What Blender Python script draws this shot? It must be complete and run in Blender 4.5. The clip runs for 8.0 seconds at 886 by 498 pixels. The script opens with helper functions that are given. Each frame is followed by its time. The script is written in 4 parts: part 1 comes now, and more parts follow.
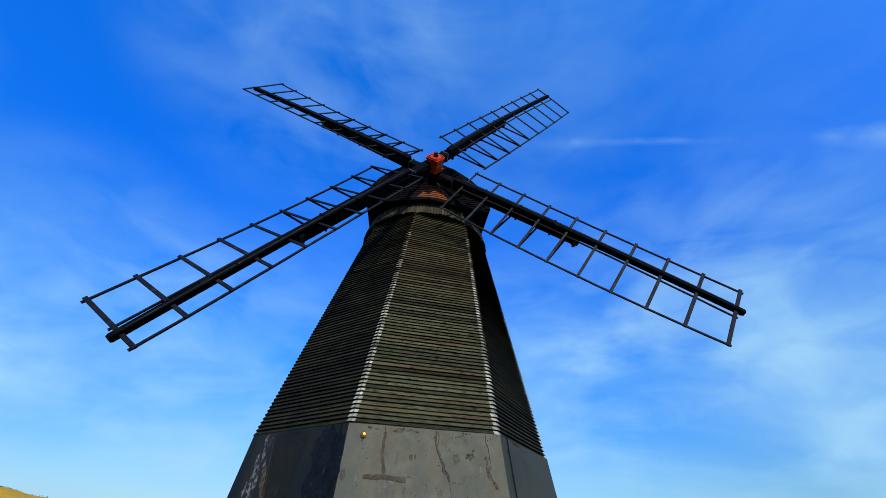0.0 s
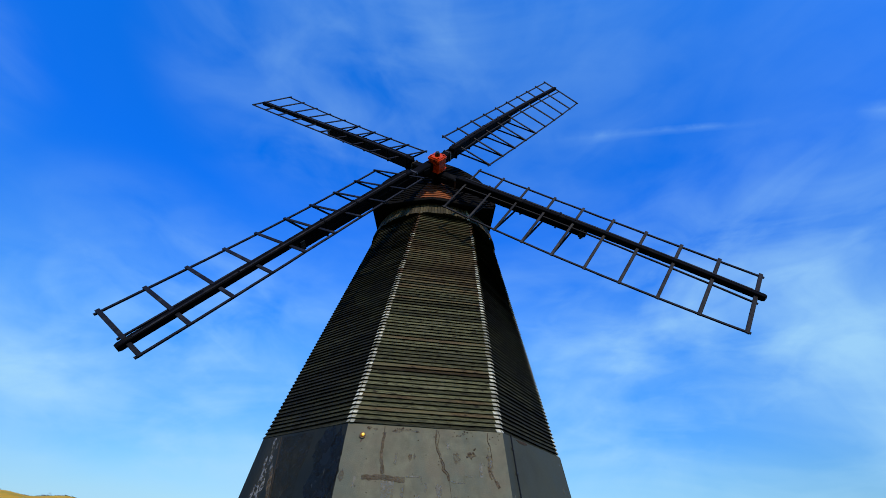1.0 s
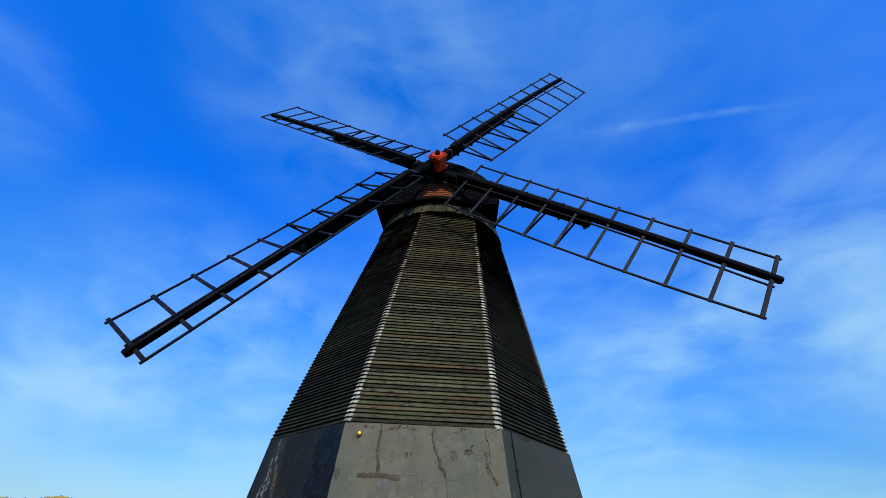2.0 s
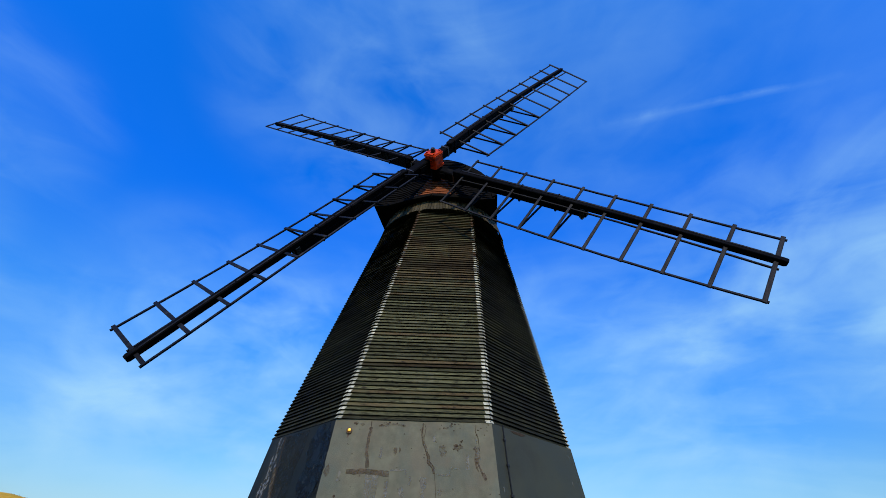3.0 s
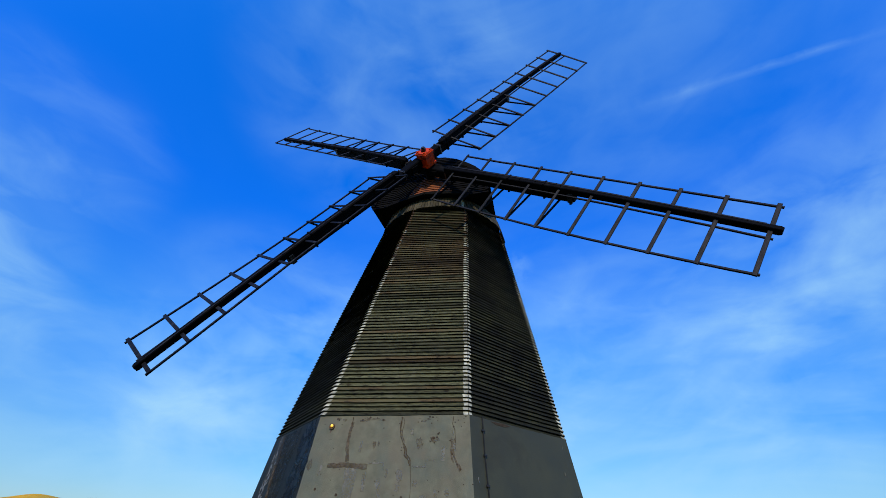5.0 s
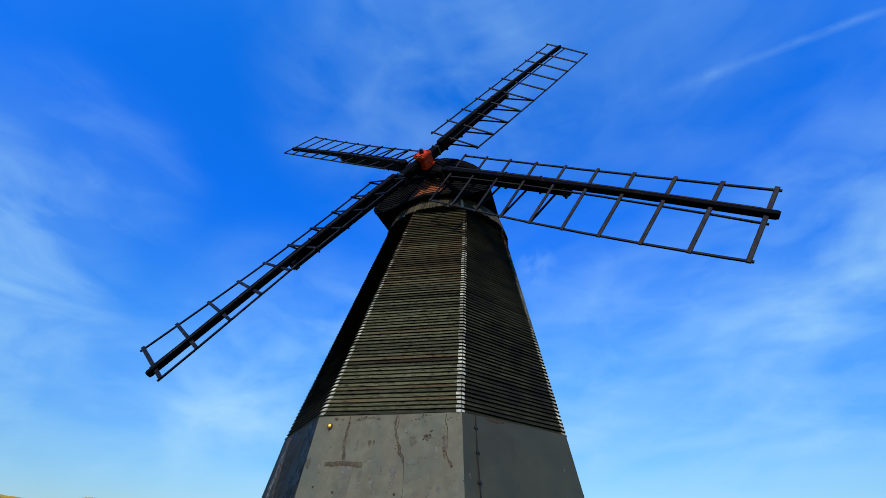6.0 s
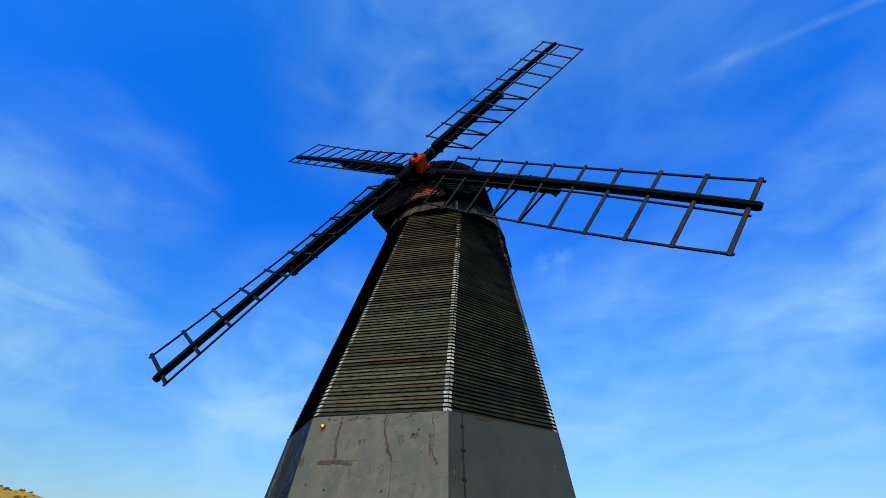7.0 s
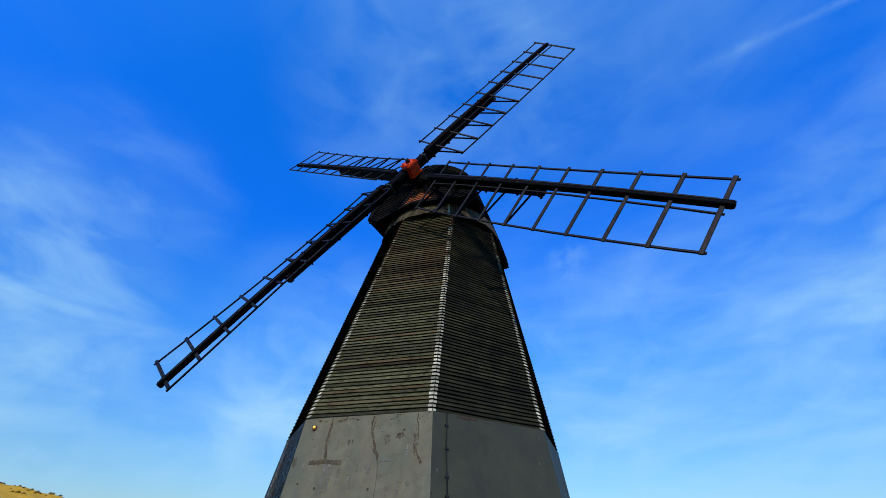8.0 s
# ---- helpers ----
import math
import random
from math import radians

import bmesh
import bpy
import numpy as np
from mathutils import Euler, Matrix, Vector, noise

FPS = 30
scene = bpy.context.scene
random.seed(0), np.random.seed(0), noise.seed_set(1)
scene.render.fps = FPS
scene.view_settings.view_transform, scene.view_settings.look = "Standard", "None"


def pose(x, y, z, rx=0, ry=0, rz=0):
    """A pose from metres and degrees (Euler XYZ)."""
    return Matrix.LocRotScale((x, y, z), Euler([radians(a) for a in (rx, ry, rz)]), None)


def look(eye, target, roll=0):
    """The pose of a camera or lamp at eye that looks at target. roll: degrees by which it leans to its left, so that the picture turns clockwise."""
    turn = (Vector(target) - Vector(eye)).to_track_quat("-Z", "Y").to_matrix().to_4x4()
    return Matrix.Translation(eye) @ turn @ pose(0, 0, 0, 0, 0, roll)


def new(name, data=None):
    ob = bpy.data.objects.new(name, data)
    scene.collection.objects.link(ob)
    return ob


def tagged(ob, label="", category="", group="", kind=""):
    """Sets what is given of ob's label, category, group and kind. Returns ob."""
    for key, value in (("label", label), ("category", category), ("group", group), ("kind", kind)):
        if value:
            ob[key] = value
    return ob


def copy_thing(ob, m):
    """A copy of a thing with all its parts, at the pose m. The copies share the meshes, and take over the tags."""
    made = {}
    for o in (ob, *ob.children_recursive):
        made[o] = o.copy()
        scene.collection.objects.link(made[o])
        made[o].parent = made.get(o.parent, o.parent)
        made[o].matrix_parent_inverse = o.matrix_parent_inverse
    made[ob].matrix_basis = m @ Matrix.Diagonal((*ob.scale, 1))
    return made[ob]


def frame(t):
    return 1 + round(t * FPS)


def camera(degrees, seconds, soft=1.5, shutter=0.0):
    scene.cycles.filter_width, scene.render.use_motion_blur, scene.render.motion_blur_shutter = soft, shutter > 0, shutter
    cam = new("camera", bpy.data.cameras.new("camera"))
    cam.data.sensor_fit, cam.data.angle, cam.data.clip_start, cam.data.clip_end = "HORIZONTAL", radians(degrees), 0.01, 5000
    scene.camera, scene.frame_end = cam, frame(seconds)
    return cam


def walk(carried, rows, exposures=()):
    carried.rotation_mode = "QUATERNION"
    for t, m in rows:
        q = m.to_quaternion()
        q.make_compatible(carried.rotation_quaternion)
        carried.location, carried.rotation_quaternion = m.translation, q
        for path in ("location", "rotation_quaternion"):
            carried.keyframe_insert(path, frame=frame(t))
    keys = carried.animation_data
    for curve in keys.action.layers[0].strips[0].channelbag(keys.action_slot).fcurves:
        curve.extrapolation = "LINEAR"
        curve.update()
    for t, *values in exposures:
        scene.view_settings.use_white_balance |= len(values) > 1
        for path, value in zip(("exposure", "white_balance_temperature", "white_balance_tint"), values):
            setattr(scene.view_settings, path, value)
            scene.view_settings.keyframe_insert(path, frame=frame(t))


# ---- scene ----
cam = camera(96.23, 8.0, soft=0.8)
EXPOSURES = [(0.0, 0.0), (8.0, 0.0)]
# seconds, eye, yaw, pitch from straight down, lean
PATH = [
    (0.0, 1.267, -12.047, 1.700, 1.80, 126.41, 2.69),
    (0.5, 1.629, -11.967, 1.679, 4.24, 126.57, 2.64),
    (1.0, 1.981, -11.864, 1.658, 6.73, 126.76, 2.62),
    (1.5, 2.327, -11.749, 1.636, 9.13, 126.88, 2.65),
    (3.0, 3.426, -11.385, 1.558, 15.38, 126.92, 2.53),
    (3.5, 3.792, -11.274, 1.535, 17.04, 126.86, 2.49),
    (4.0, 4.128, -11.161, 1.510, 18.62, 126.83, 2.45),
    (4.5, 4.465, -11.060, 1.490, 20.44, 126.76, 2.42),
    (6.0, 5.493, -10.744, 1.428, 26.51, 126.60, 2.28),
    (6.5, 5.844, -10.660, 1.405, 28.14, 126.54, 2.20),
    (7.0, 6.192, -10.586, 1.377, 29.49, 126.53, 2.15),
    (7.5, 6.534, -10.549, 1.355, 30.55, 126.49, 1.98),
    (8.0, 6.895, -10.521, 1.331, 31.59, 126.44, 1.84),
]
walk(cam, [(t, pose(x, y, z, 0, 0, yaw) @ pose(0, 0, 0, pitch) @ pose(0, 0, 0, 0, 0, lean)) for t, x, y, z, yaw, pitch, lean in PATH], EXPOSURES)

# ---------------------------------------------------------------- light
SUN_AZ, SUN_EL = radians(-72.0), radians(36.0)
SUN_DIR = Vector((math.cos(SUN_EL) * math.cos(SUN_AZ), math.cos(SUN_EL) * math.sin(SUN_AZ), math.sin(SUN_EL)))
sun_data = bpy.data.lights.new("sun", "SUN")
sun_data.energy, sun_data.angle, sun_data.color = 3.2, radians(0.53), (1.0, 0.86, 0.64)
sun = new("sun", sun_data)
sun.matrix_world = look(SUN_DIR * 60, (0, 0, 0))


def node(tree, kind, x=0, **settings):
    n = tree.nodes.new(kind)
    n.location.x = x
    for key, value in settings.items():
        if key in n.inputs:
            n.inputs[key].default_value = value
    return n


def ramp(tree, source, stops):
    r = tree.nodes.new("ShaderNodeValToRGB")
    while len(r.color_ramp.elements) < len(stops):
        r.color_ramp.elements.new(0.5)
    for el, (at, col) in zip(r.color_ramp.elements, stops):
        el.position = at
        el.color = (*col, 1) if len(col) == 3 else col
    tree.links.new(source, r.inputs[0])
    return r.outputs[0]


def grey(v):
    return (v, v, v)


world = bpy.data.worlds.new("sky")
scene.world = world
world.use_nodes = True
wt = world.node_tree
wt.nodes.clear()
sky = wt.nodes.new("ShaderNodeTexSky")
sky.sky_type, sky.sun_disc = "NISHITA", False
sky.sun_elevation, sky.sun_rotation = SUN_EL, math.pi / 2 - SUN_AZ
sky.air_density, sky.dust_density, sky.ozone_density = 1.0, 0.3, 3.0
deep = node(wt, "ShaderNodeMixRGB")
deep.blend_type = "MULTIPLY"
deep.inputs[0].default_value = 1.0
wt.links.new(sky.outputs[0], deep.inputs[1])
# thin high cloud: two layers of stretched noise over the sky's directions
SKY_TINT = [(0.0, (0.60, 0.74, 0.91)), (0.12, (0.50, 0.87, 1.21)), (0.35, (0.14, 1.01, 2.1)), (0.62, (0.04, 1.13, 3.1)), (0.75, (0.04, 1.28, 3.3)), (0.9, (0.05, 1.48, 3.5))]
where = wt.nodes.new("ShaderNodeTexCoord")


def cloud(turn, stretch, scale, detail, lo, hi, seed, rough=0.55, warp=0.4):
    m = wt.nodes.new("ShaderNodeMapping")
    m.inputs["Rotation"].default_value = [radians(a) for a in turn]
    m.inputs["Scale"].default_value = stretch
    m.inputs["Location"].default_value = (seed, seed * 0.7, seed * 1.3)
    wt.links.new(where.outputs["Generated"], m.inputs["Vector"])
    n = node(wt, "ShaderNodeTexNoise", Scale=scale, Detail=detail, Roughness=rough, Distortion=warp)
    wt.links.new(m.outputs[0], n.inputs["Vector"])
    return ramp(wt, n.outputs[0], [(lo, grey(0)), (hi, grey(1))])


def maths(tree, op, a, b, clamp=False):
    n = tree.nodes.new("ShaderNodeMath")
    n.operation, n.use_clamp = op, clamp
    for slot, v in ((0, a), (1, b)):
        if isinstance(v, (int, float)):
            n.inputs[slot].default_value = v
        else:
            tree.links.new(v, n.inputs[slot])
    return n.outputs[0]


veil = cloud((0, 0, 25), (1.0, 1.0, 2.0), 1.7, 6, 0.36, 0.76, 3.1, 0.52, 0.6)
wisp = cloud((14, 24, -35), (1.0, 2.2, 3.2), 2.2, 6, 0.41, 0.79, 7.7, 0.48, 0.8)
fleck = cloud((30, 10, 50), (1.4, 1.0, 2.8), 4.6, 6, 0.42, 0.74, 1.9, 0.52, 0.7)
height = wt.nodes.new("ShaderNodeSeparateXYZ")
wt.links.new(where.outputs["Generated"], height.inputs[0])
wt.links.new(ramp(wt, height.outputs[2], SKY_TINT), deep.inputs[2])


def facing(direction, near, far):
    """1 towards that direction of the sky, fading to 0; near and far are cosines."""
    d = wt.nodes.new("ShaderNodeVectorMath")
    d.operation = "DOT_PRODUCT"
    wt.links.new(where.outputs["Generated"], d.inputs[0])
    d.inputs[1].default_value = Vector(direction).normalized()
    r = wt.nodes.new("ShaderNodeMapRange")
    r.interpolation_type = "SMOOTHSTEP"
    r.inputs["From Min"].default_value, r.inputs["From Max"].default_value = far, near
    wt.links.new(d.outputs["Value"], r.inputs["Value"])
    return r.outputs[0]


low = ramp(wt, height.outputs[2], [(0.0, grey(0.86)), (0.15, grey(0.80)), (0.35, grey(0.43)), (0.6, grey(0.13)), (0.95, grey(0.15))])
thin = maths(wt, "ADD", maths(wt, "ADD", maths(wt, "MULTIPLY", veil, 0.68), maths(wt, "MULTIPLY", wisp, 0.40)), maths(wt, "MULTIPLY", fleck, 0.22))
amount = maths(wt, "MULTIPLY", thin, low)
amount = maths(wt, "MULTIPLY", amount, maths(wt, "SUBTRACT", 1.0, maths(wt, "MULTIPLY", facing((-0.74, 0.25, 0.63), 0.99, 0.87), 0.92)))
amount = maths(wt, "MULTIPLY", amount, maths(wt, "SUBTRACT", 1.0, maths(wt, "MULTIPLY", facing((-0.60, 0.42, 0.68), 0.99, 0.90), 0.5)))
# denser banks of cirrus
for direction, near, far, dense in (((-0.95, 0.10, 0.26), 0.998, 0.945, 0.50), ((-0.86, 0.13, 0.49), 0.999, 0.965, 0.15), ((0.56, 0.76, 0.30), 0.99, 0.88, 0.47), ((0.70, 0.60, 0.40), 0.995, 0.93, 0.08),
                                    ((-0.59, 0.78, 0.20), 0.99, 0.90, 0.35), ((0.05, 0.95, 0.26), 0.99, 0.91, 0.35), ((-0.73, 0.62, 0.29), 0.99, 0.93, 0.32), ((0.45, 0.78, 0.44), 0.99, 0.965, 0.16), ((-0.30, 0.42, 0.86), 0.99, 0.92, 0.34), ((0.12, 0.50, 0.86), 0.99, 0.93, 0.10)):
    bank = maths(wt, "MULTIPLY", facing(direction, near, far), maths(wt, "ADD", maths(wt, "ADD", maths(wt, "MULTIPLY", wisp, 0.55), maths(wt, "MULTIPLY", veil, 0.42)), maths(wt, "MULTIPLY", fleck, 0.22)))
    amount = maths(wt, "ADD", amount, maths(wt, "MULTIPLY", bank, dense))
# paler, smoother cloud low on the other side
for direction, near, far, dense in (((-0.835, 0.170, 0.525), 0.9998, 0.9720, 0.13), ((-0.940, 0.130, 0.320), 0.9990, 0.9650, 0.20), ((-0.960, 0.200, 0.180), 0.9980, 0.9650, 0.10)):
    bank = maths(wt, "MULTIPLY", facing(direction, near, far), maths(wt, "ADD", maths(wt, "MULTIPLY", fleck, 0.85), 0.12))
    amount = maths(wt, "ADD", amount, maths(wt, "MULTIPLY", bank, dense))
# one long old vapour trail: faint and wide behind a knot, narrow in its middle, broken, then broad again
KNOT, ALONG = Vector((0.278, 0.596, 0.755)).normalized(), Vector((0.550, 0.507, 0.664))
ACROSS = KNOT.cross(ALONG).normalized()
ALONG = ACROSS.cross(KNOT)


def toward(direction):
    d = wt.nodes.new("ShaderNodeVectorMath")
    d.operation = "DOT_PRODUCT"
    wt.links.new(where.outputs["Generated"], d.inputs[0])
    d.inputs[1].default_value = direction
    return d.outputs["Value"]


ragged_noise = node(wt, "ShaderNodeTexNoise", Scale=9.0, Detail=5.0, Roughness=0.6)
wt.links.new(where.outputs["Generated"], ragged_noise.inputs["Vector"])
torn = ramp(wt, ragged_noise.outputs[0], [(0.42, grey(0)), (0.62, grey(1))])
# a small torn puff low over the horizon
puff = maths(wt, "MULTIPLY", facing((-0.152, 0.821, 0.551), 0.9999, 0.9982), torn)
amount = maths(wt, "ADD", amount, maths(wt, "MULTIPLY", puff, 0.22))
run = maths(wt, "ADD", toward(ALONG), 0.4)
off = maths(wt, "ADD", toward(ACROSS), maths(wt, "MULTIPLY", maths(wt, "SUBTRACT", ragged_noise.outputs[0], 0.5), 0.022))
wide = ramp(wt, run, [(0.05, grey(0.05)), (0.36, grey(0.020)), (0.48, grey(0.011)), (0.68, grey(0.0085)), (0.82, grey(0.018)), (0.92, grey(0.03))])
band = maths(wt, "SUBTRACT", 1.0, maths(wt, "DIVIDE", maths(wt, "ABSOLUTE", off, 0.0), wide), True)
dense = ramp(wt, run, [(0.05, grey(0.0)), (0.34, grey(0.08)), (0.40, grey(0.22)), (0.45, grey(0.11)), (0.54, grey(0.25)), (0.64, grey(0.28)), (0.71, grey(0.0)), (0.80, grey(0.02)), (0.84, grey(0.34)), (0.95, grey(0.42))])
trail = maths(wt, "MULTIPLY", maths(wt, "MULTIPLY", band, dense), maths(wt, "ADD", maths(wt, "MULTIPLY", torn, 0.55), 0.18))
trail = maths(wt, "MULTIPLY", trail, facing((0.48, 0.54, 0.69), 0.88, 0.82))
amount = maths(wt, "MINIMUM", maths(wt, "ADD", amount, trail), 0.85)
mixed = node(wt, "ShaderNodeMixRGB")
wt.links.new(amount, mixed.inputs[0])
wt.links.new(deep.outputs[0], mixed.inputs[1])
mixed.inputs[2].default_value = (3.5, 6.35, 8.8, 1)
bg = node(wt, "ShaderNodeBackground", Strength=0.11)
wt.links.new(mixed.outputs[0], bg.inputs[0])
wout = wt.nodes.new("ShaderNodeOutputWorld")
wt.links.new(bg.outputs[0], wout.inputs[0])


# ---------------------------------------------------------------- materials
def material(name, base, rough=0.7, metal=0.0, grain=(1, 1, 1), scale=6.0, spread=0.35, stain=0.4, stain_col=None,
             stain_scale=1.2, bump=0.25, fine=40.0, piece=0.0, spec=0.5, stain_lo=0.48, stain_hi=0.62, stain_stretch=(1, 1, 1), tone=None, film=None):
    """Noise at two scales over a base colour, with stains, fine relief and a different tone from piece to piece. film: a thin coat, worn through in places."""
    mat = bpy.data.materials.new(name)
    mat.use_nodes = True
    t = mat.node_tree
    b = t.nodes["Principled BSDF"]
    co = t.nodes.new("ShaderNodeTexCoord")
    mp = node(t, "ShaderNodeMapping")
    mp.inputs["Scale"].default_value = grain
    t.links.new(co.outputs["Object"], mp.inputs["Vector"])
    n1 = node(t, "ShaderNodeTexNoise", Scale=scale, Detail=6.0, Roughness=0.62)
    t.links.new(mp.outputs[0], n1.inputs["Vector"])
    dark = tuple(c * (1 - spread) for c in base)
    lite = tuple(min(1, c * (1 + spread)) for c in base)
    col = ramp(t, n1.outputs[0], [(0.28, dark), (0.72, lite)])
    if stain:
        ms = node(t, "ShaderNodeMapping")
        ms.inputs["Scale"].default_value = stain_stretch
        t.links.new(co.outputs["Object"], ms.inputs["Vector"])
        n2 = node(t, "ShaderNodeTexNoise", Scale=stain_scale, Detail=7.0, Roughness=0.65, Distortion=0.5)
        t.links.new(ms.outputs[0], n2.inputs["Vector"])
        fac = ramp(t, n2.outputs[0], [(stain_lo, grey(0)), (stain_hi, grey(stain))])
        mx = node(t, "ShaderNodeMixRGB")
        t.links.new(fac, mx.inputs[0])
        t.links.new(col, mx.inputs[1])
        mx.inputs[2].default_value = (*(stain_col or tuple(c * 0.45 for c in base)), 1)
        col = mx.outputs[0]
    if tone:
        tone_col, tone_scale, lo, hi, most = tone
        n4 = node(t, "ShaderNodeTexNoise", Scale=tone_scale, Detail=4.0, Roughness=0.6, Distortion=0.3)
        t.links.new(co.outputs["Object"], n4.inputs["Vector"])
        mt = node(t, "ShaderNodeMixRGB")
        t.links.new(ramp(t, n4.outputs[0], [(lo, grey(0)), (hi, grey(most))]), mt.inputs[0])
        t.links.new(col, mt.inputs[1])
        mt.inputs[2].default_value = (*tone_col, 1)
        col = mt.outputs[0]
    if piece:
        info = t.nodes.new("ShaderNodeObjectInfo")
        tone = ramp(t, info.outputs["Random"], [(0.0, grey(1 - piece)), (1.0, grey(1 + piece * 0.6))])
        mul = node(t, "ShaderNodeMixRGB")
        mul.blend_type = "MULTIPLY"
        mul.inputs[0].default_value = 1.0
        t.links.new(col, mul.inputs[1])
        t.links.new(tone, mul.inputs[2])
        col = mul.outputs[0]
    t.links.new(col, b.inputs["Base Color"])
    if film:
        thick_scale, lo, hi, least, most = film
        n5 = node(t, "ShaderNodeTexNoise", Scale=thick_scale, Detail=5.0, Roughness=0.65, Distortion=0.4)
        t.links.new(co.outputs["Object"], n5.inputs["Vector"])
        t.links.new(ramp(t, n5.outputs[0], [(lo, grey(least)), (hi, grey(most))]), b.inputs["Alpha"])
    b.inputs["Metallic"].default_value = metal
    b.inputs["Specular IOR Level"].default_value = spec
    t.links.new(ramp(t, n1.outputs[0], [(0.3, grey(max(0.05, rough - 0.12))), (0.7, grey(min(1, rough + 0.12)))]), b.inputs["Roughness"])
    if bump:
        n3 = node(t, "ShaderNodeTexNoise", Scale=fine, Detail=5.0)
        t.links.new(mp.outputs[0], n3.inputs["Vector"])
        bp = node(t, "ShaderNodeBump", Strength=bump, Distance=0.012)
        t.links.new(n3.outputs[0], bp.inputs["Height"])
        t.links.new(bp.outputs[0], b.inputs["Normal"])
    return mat


# front boards paler, the rest darker: the sun's contrast put into the base colours
M_BOARD_LIT = material("weatherboard_lit_side", (0.082, 0.080, 0.037), 0.85, grain=(1, 1, 9), scale=6.0, spread=0.78, stain=0.9,
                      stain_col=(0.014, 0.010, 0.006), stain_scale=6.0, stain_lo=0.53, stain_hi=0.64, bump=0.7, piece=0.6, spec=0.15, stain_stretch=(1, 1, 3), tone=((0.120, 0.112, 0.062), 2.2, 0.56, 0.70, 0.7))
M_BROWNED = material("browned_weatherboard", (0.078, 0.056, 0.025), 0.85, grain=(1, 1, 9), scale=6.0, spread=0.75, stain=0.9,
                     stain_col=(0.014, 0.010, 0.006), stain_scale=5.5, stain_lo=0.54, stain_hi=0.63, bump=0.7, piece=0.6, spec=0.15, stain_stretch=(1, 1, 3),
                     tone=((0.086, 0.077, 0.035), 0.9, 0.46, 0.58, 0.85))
M_BOARD_SHADE = material("weatherboard_shade_side", (0.0235, 0.0237, 0.0105), 0.85, grain=(1, 1, 9), scale=2.6, spread=0.5, stain=0.75,
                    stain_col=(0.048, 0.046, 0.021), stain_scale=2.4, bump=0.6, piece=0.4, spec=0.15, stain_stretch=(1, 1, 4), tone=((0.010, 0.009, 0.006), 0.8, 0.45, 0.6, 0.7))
M_FLASH = material("worn_white_flashing", (0.46, 0.44, 0.31), 0.75, scale=9, spread=0.4, stain=0.8, stain_col=(0.11, 0.10, 0.055), stain_lo=0.45,
                   stain_scale=2.4, bump=0.3, piece=0.45, spec=0.3)
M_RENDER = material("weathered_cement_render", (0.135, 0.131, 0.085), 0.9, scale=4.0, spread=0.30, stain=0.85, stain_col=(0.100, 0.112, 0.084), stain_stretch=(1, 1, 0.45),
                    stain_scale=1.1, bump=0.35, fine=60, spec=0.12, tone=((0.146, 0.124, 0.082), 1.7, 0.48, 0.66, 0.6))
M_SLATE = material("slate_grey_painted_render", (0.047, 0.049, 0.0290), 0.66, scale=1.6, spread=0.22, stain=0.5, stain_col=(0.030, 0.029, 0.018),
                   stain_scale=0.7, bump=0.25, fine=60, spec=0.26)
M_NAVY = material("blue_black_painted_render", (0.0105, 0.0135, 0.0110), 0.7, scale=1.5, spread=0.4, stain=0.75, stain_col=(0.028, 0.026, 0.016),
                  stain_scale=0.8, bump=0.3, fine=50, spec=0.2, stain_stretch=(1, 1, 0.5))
M_PATCH = material("bare_mortar_patch", (0.106, 0.083, 0.054), 0.95, scale=7, spread=0.35, stain=0.4, stain_scale=5, bump=0.6, spec=0.1, film=(9, 0.35, 0.6, 0.35, 0.95))
M_PALE = material("pale_filler_patch", (0.185, 0.175, 0.135), 0.9, scale=5, spread=0.2, stain=0.3, stain_scale=4, bump=0.3, spec=0.1, film=(8, 0.38, 0.62, 0.1, 0.9))
M_FLAKE = material("flaked_paint", (0.200, 0.205, 0.195), 0.9, scale=8, spread=0.35, stain=0.5, stain_scale=6, bump=0.5, spec=0.1, film=(12, 0.44, 0.56, 0.0, 1.0))
M_FAINT = material("faint_brown_stain", (0.108, 0.080, 0.052), 0.95, scale=6, spread=0.25, stain=0.5, stain_col=(0.116, 0.100, 0.066), stain_scale=6, bump=0.4, spec=0.1, film=(11, 0.36, 0.62, 0.05, 0.75))
M_OLIVE = material("olive_weathered_paint", (0.021, 0.021, 0.014), 0.7, scale=2.5, spread=0.4, stain=0.6, stain_col=(0.012, 0.013, 0.013), stain_scale=1.6, bump=0.3, spec=0.2, film=(2.6, 0.36, 0.64, 0.0, 0.95))
M_DEEP = material("fresh_blue_black_paint", (0.0045, 0.0056, 0.0062), 0.6, scale=3, spread=0.3, stain=0.3, bump=0.2, spec=0.25, film=(2.2, 0.34, 0.62, 0.1, 1.0))
M_CRACK = material("dark_crack", (0.05, 0.036, 0.024), 1.0, scale=20, spread=0.4, stain=0, bump=0.3, spec=0.05)
M_BLACK = material("black_painted_timber", (0.003, 0.003, 0.0036), 0.7, grain=(0.6, 4, 4), scale=4, spread=0.5, stain=0.35, stain_col=(0.022, 0.021, 0.019),
                   stain_scale=2.5, stain_lo=0.56, stain_hi=0.68, bump=0.4, fine=30, piece=0.25, spec=0.035)
M_BAR = material("grey_worn_sail_bar", (0.006, 0.006, 0.0075), 0.6, grain=(4, 0.6, 4), scale=4, spread=0.4, stain=0.8, stain_col=(0.030, 0.029, 0.027),
                 stain_scale=2.2, stain_lo=0.52, stain_hi=0.66, bump=0.4, fine=30, piece=0.35, spec=0.16)
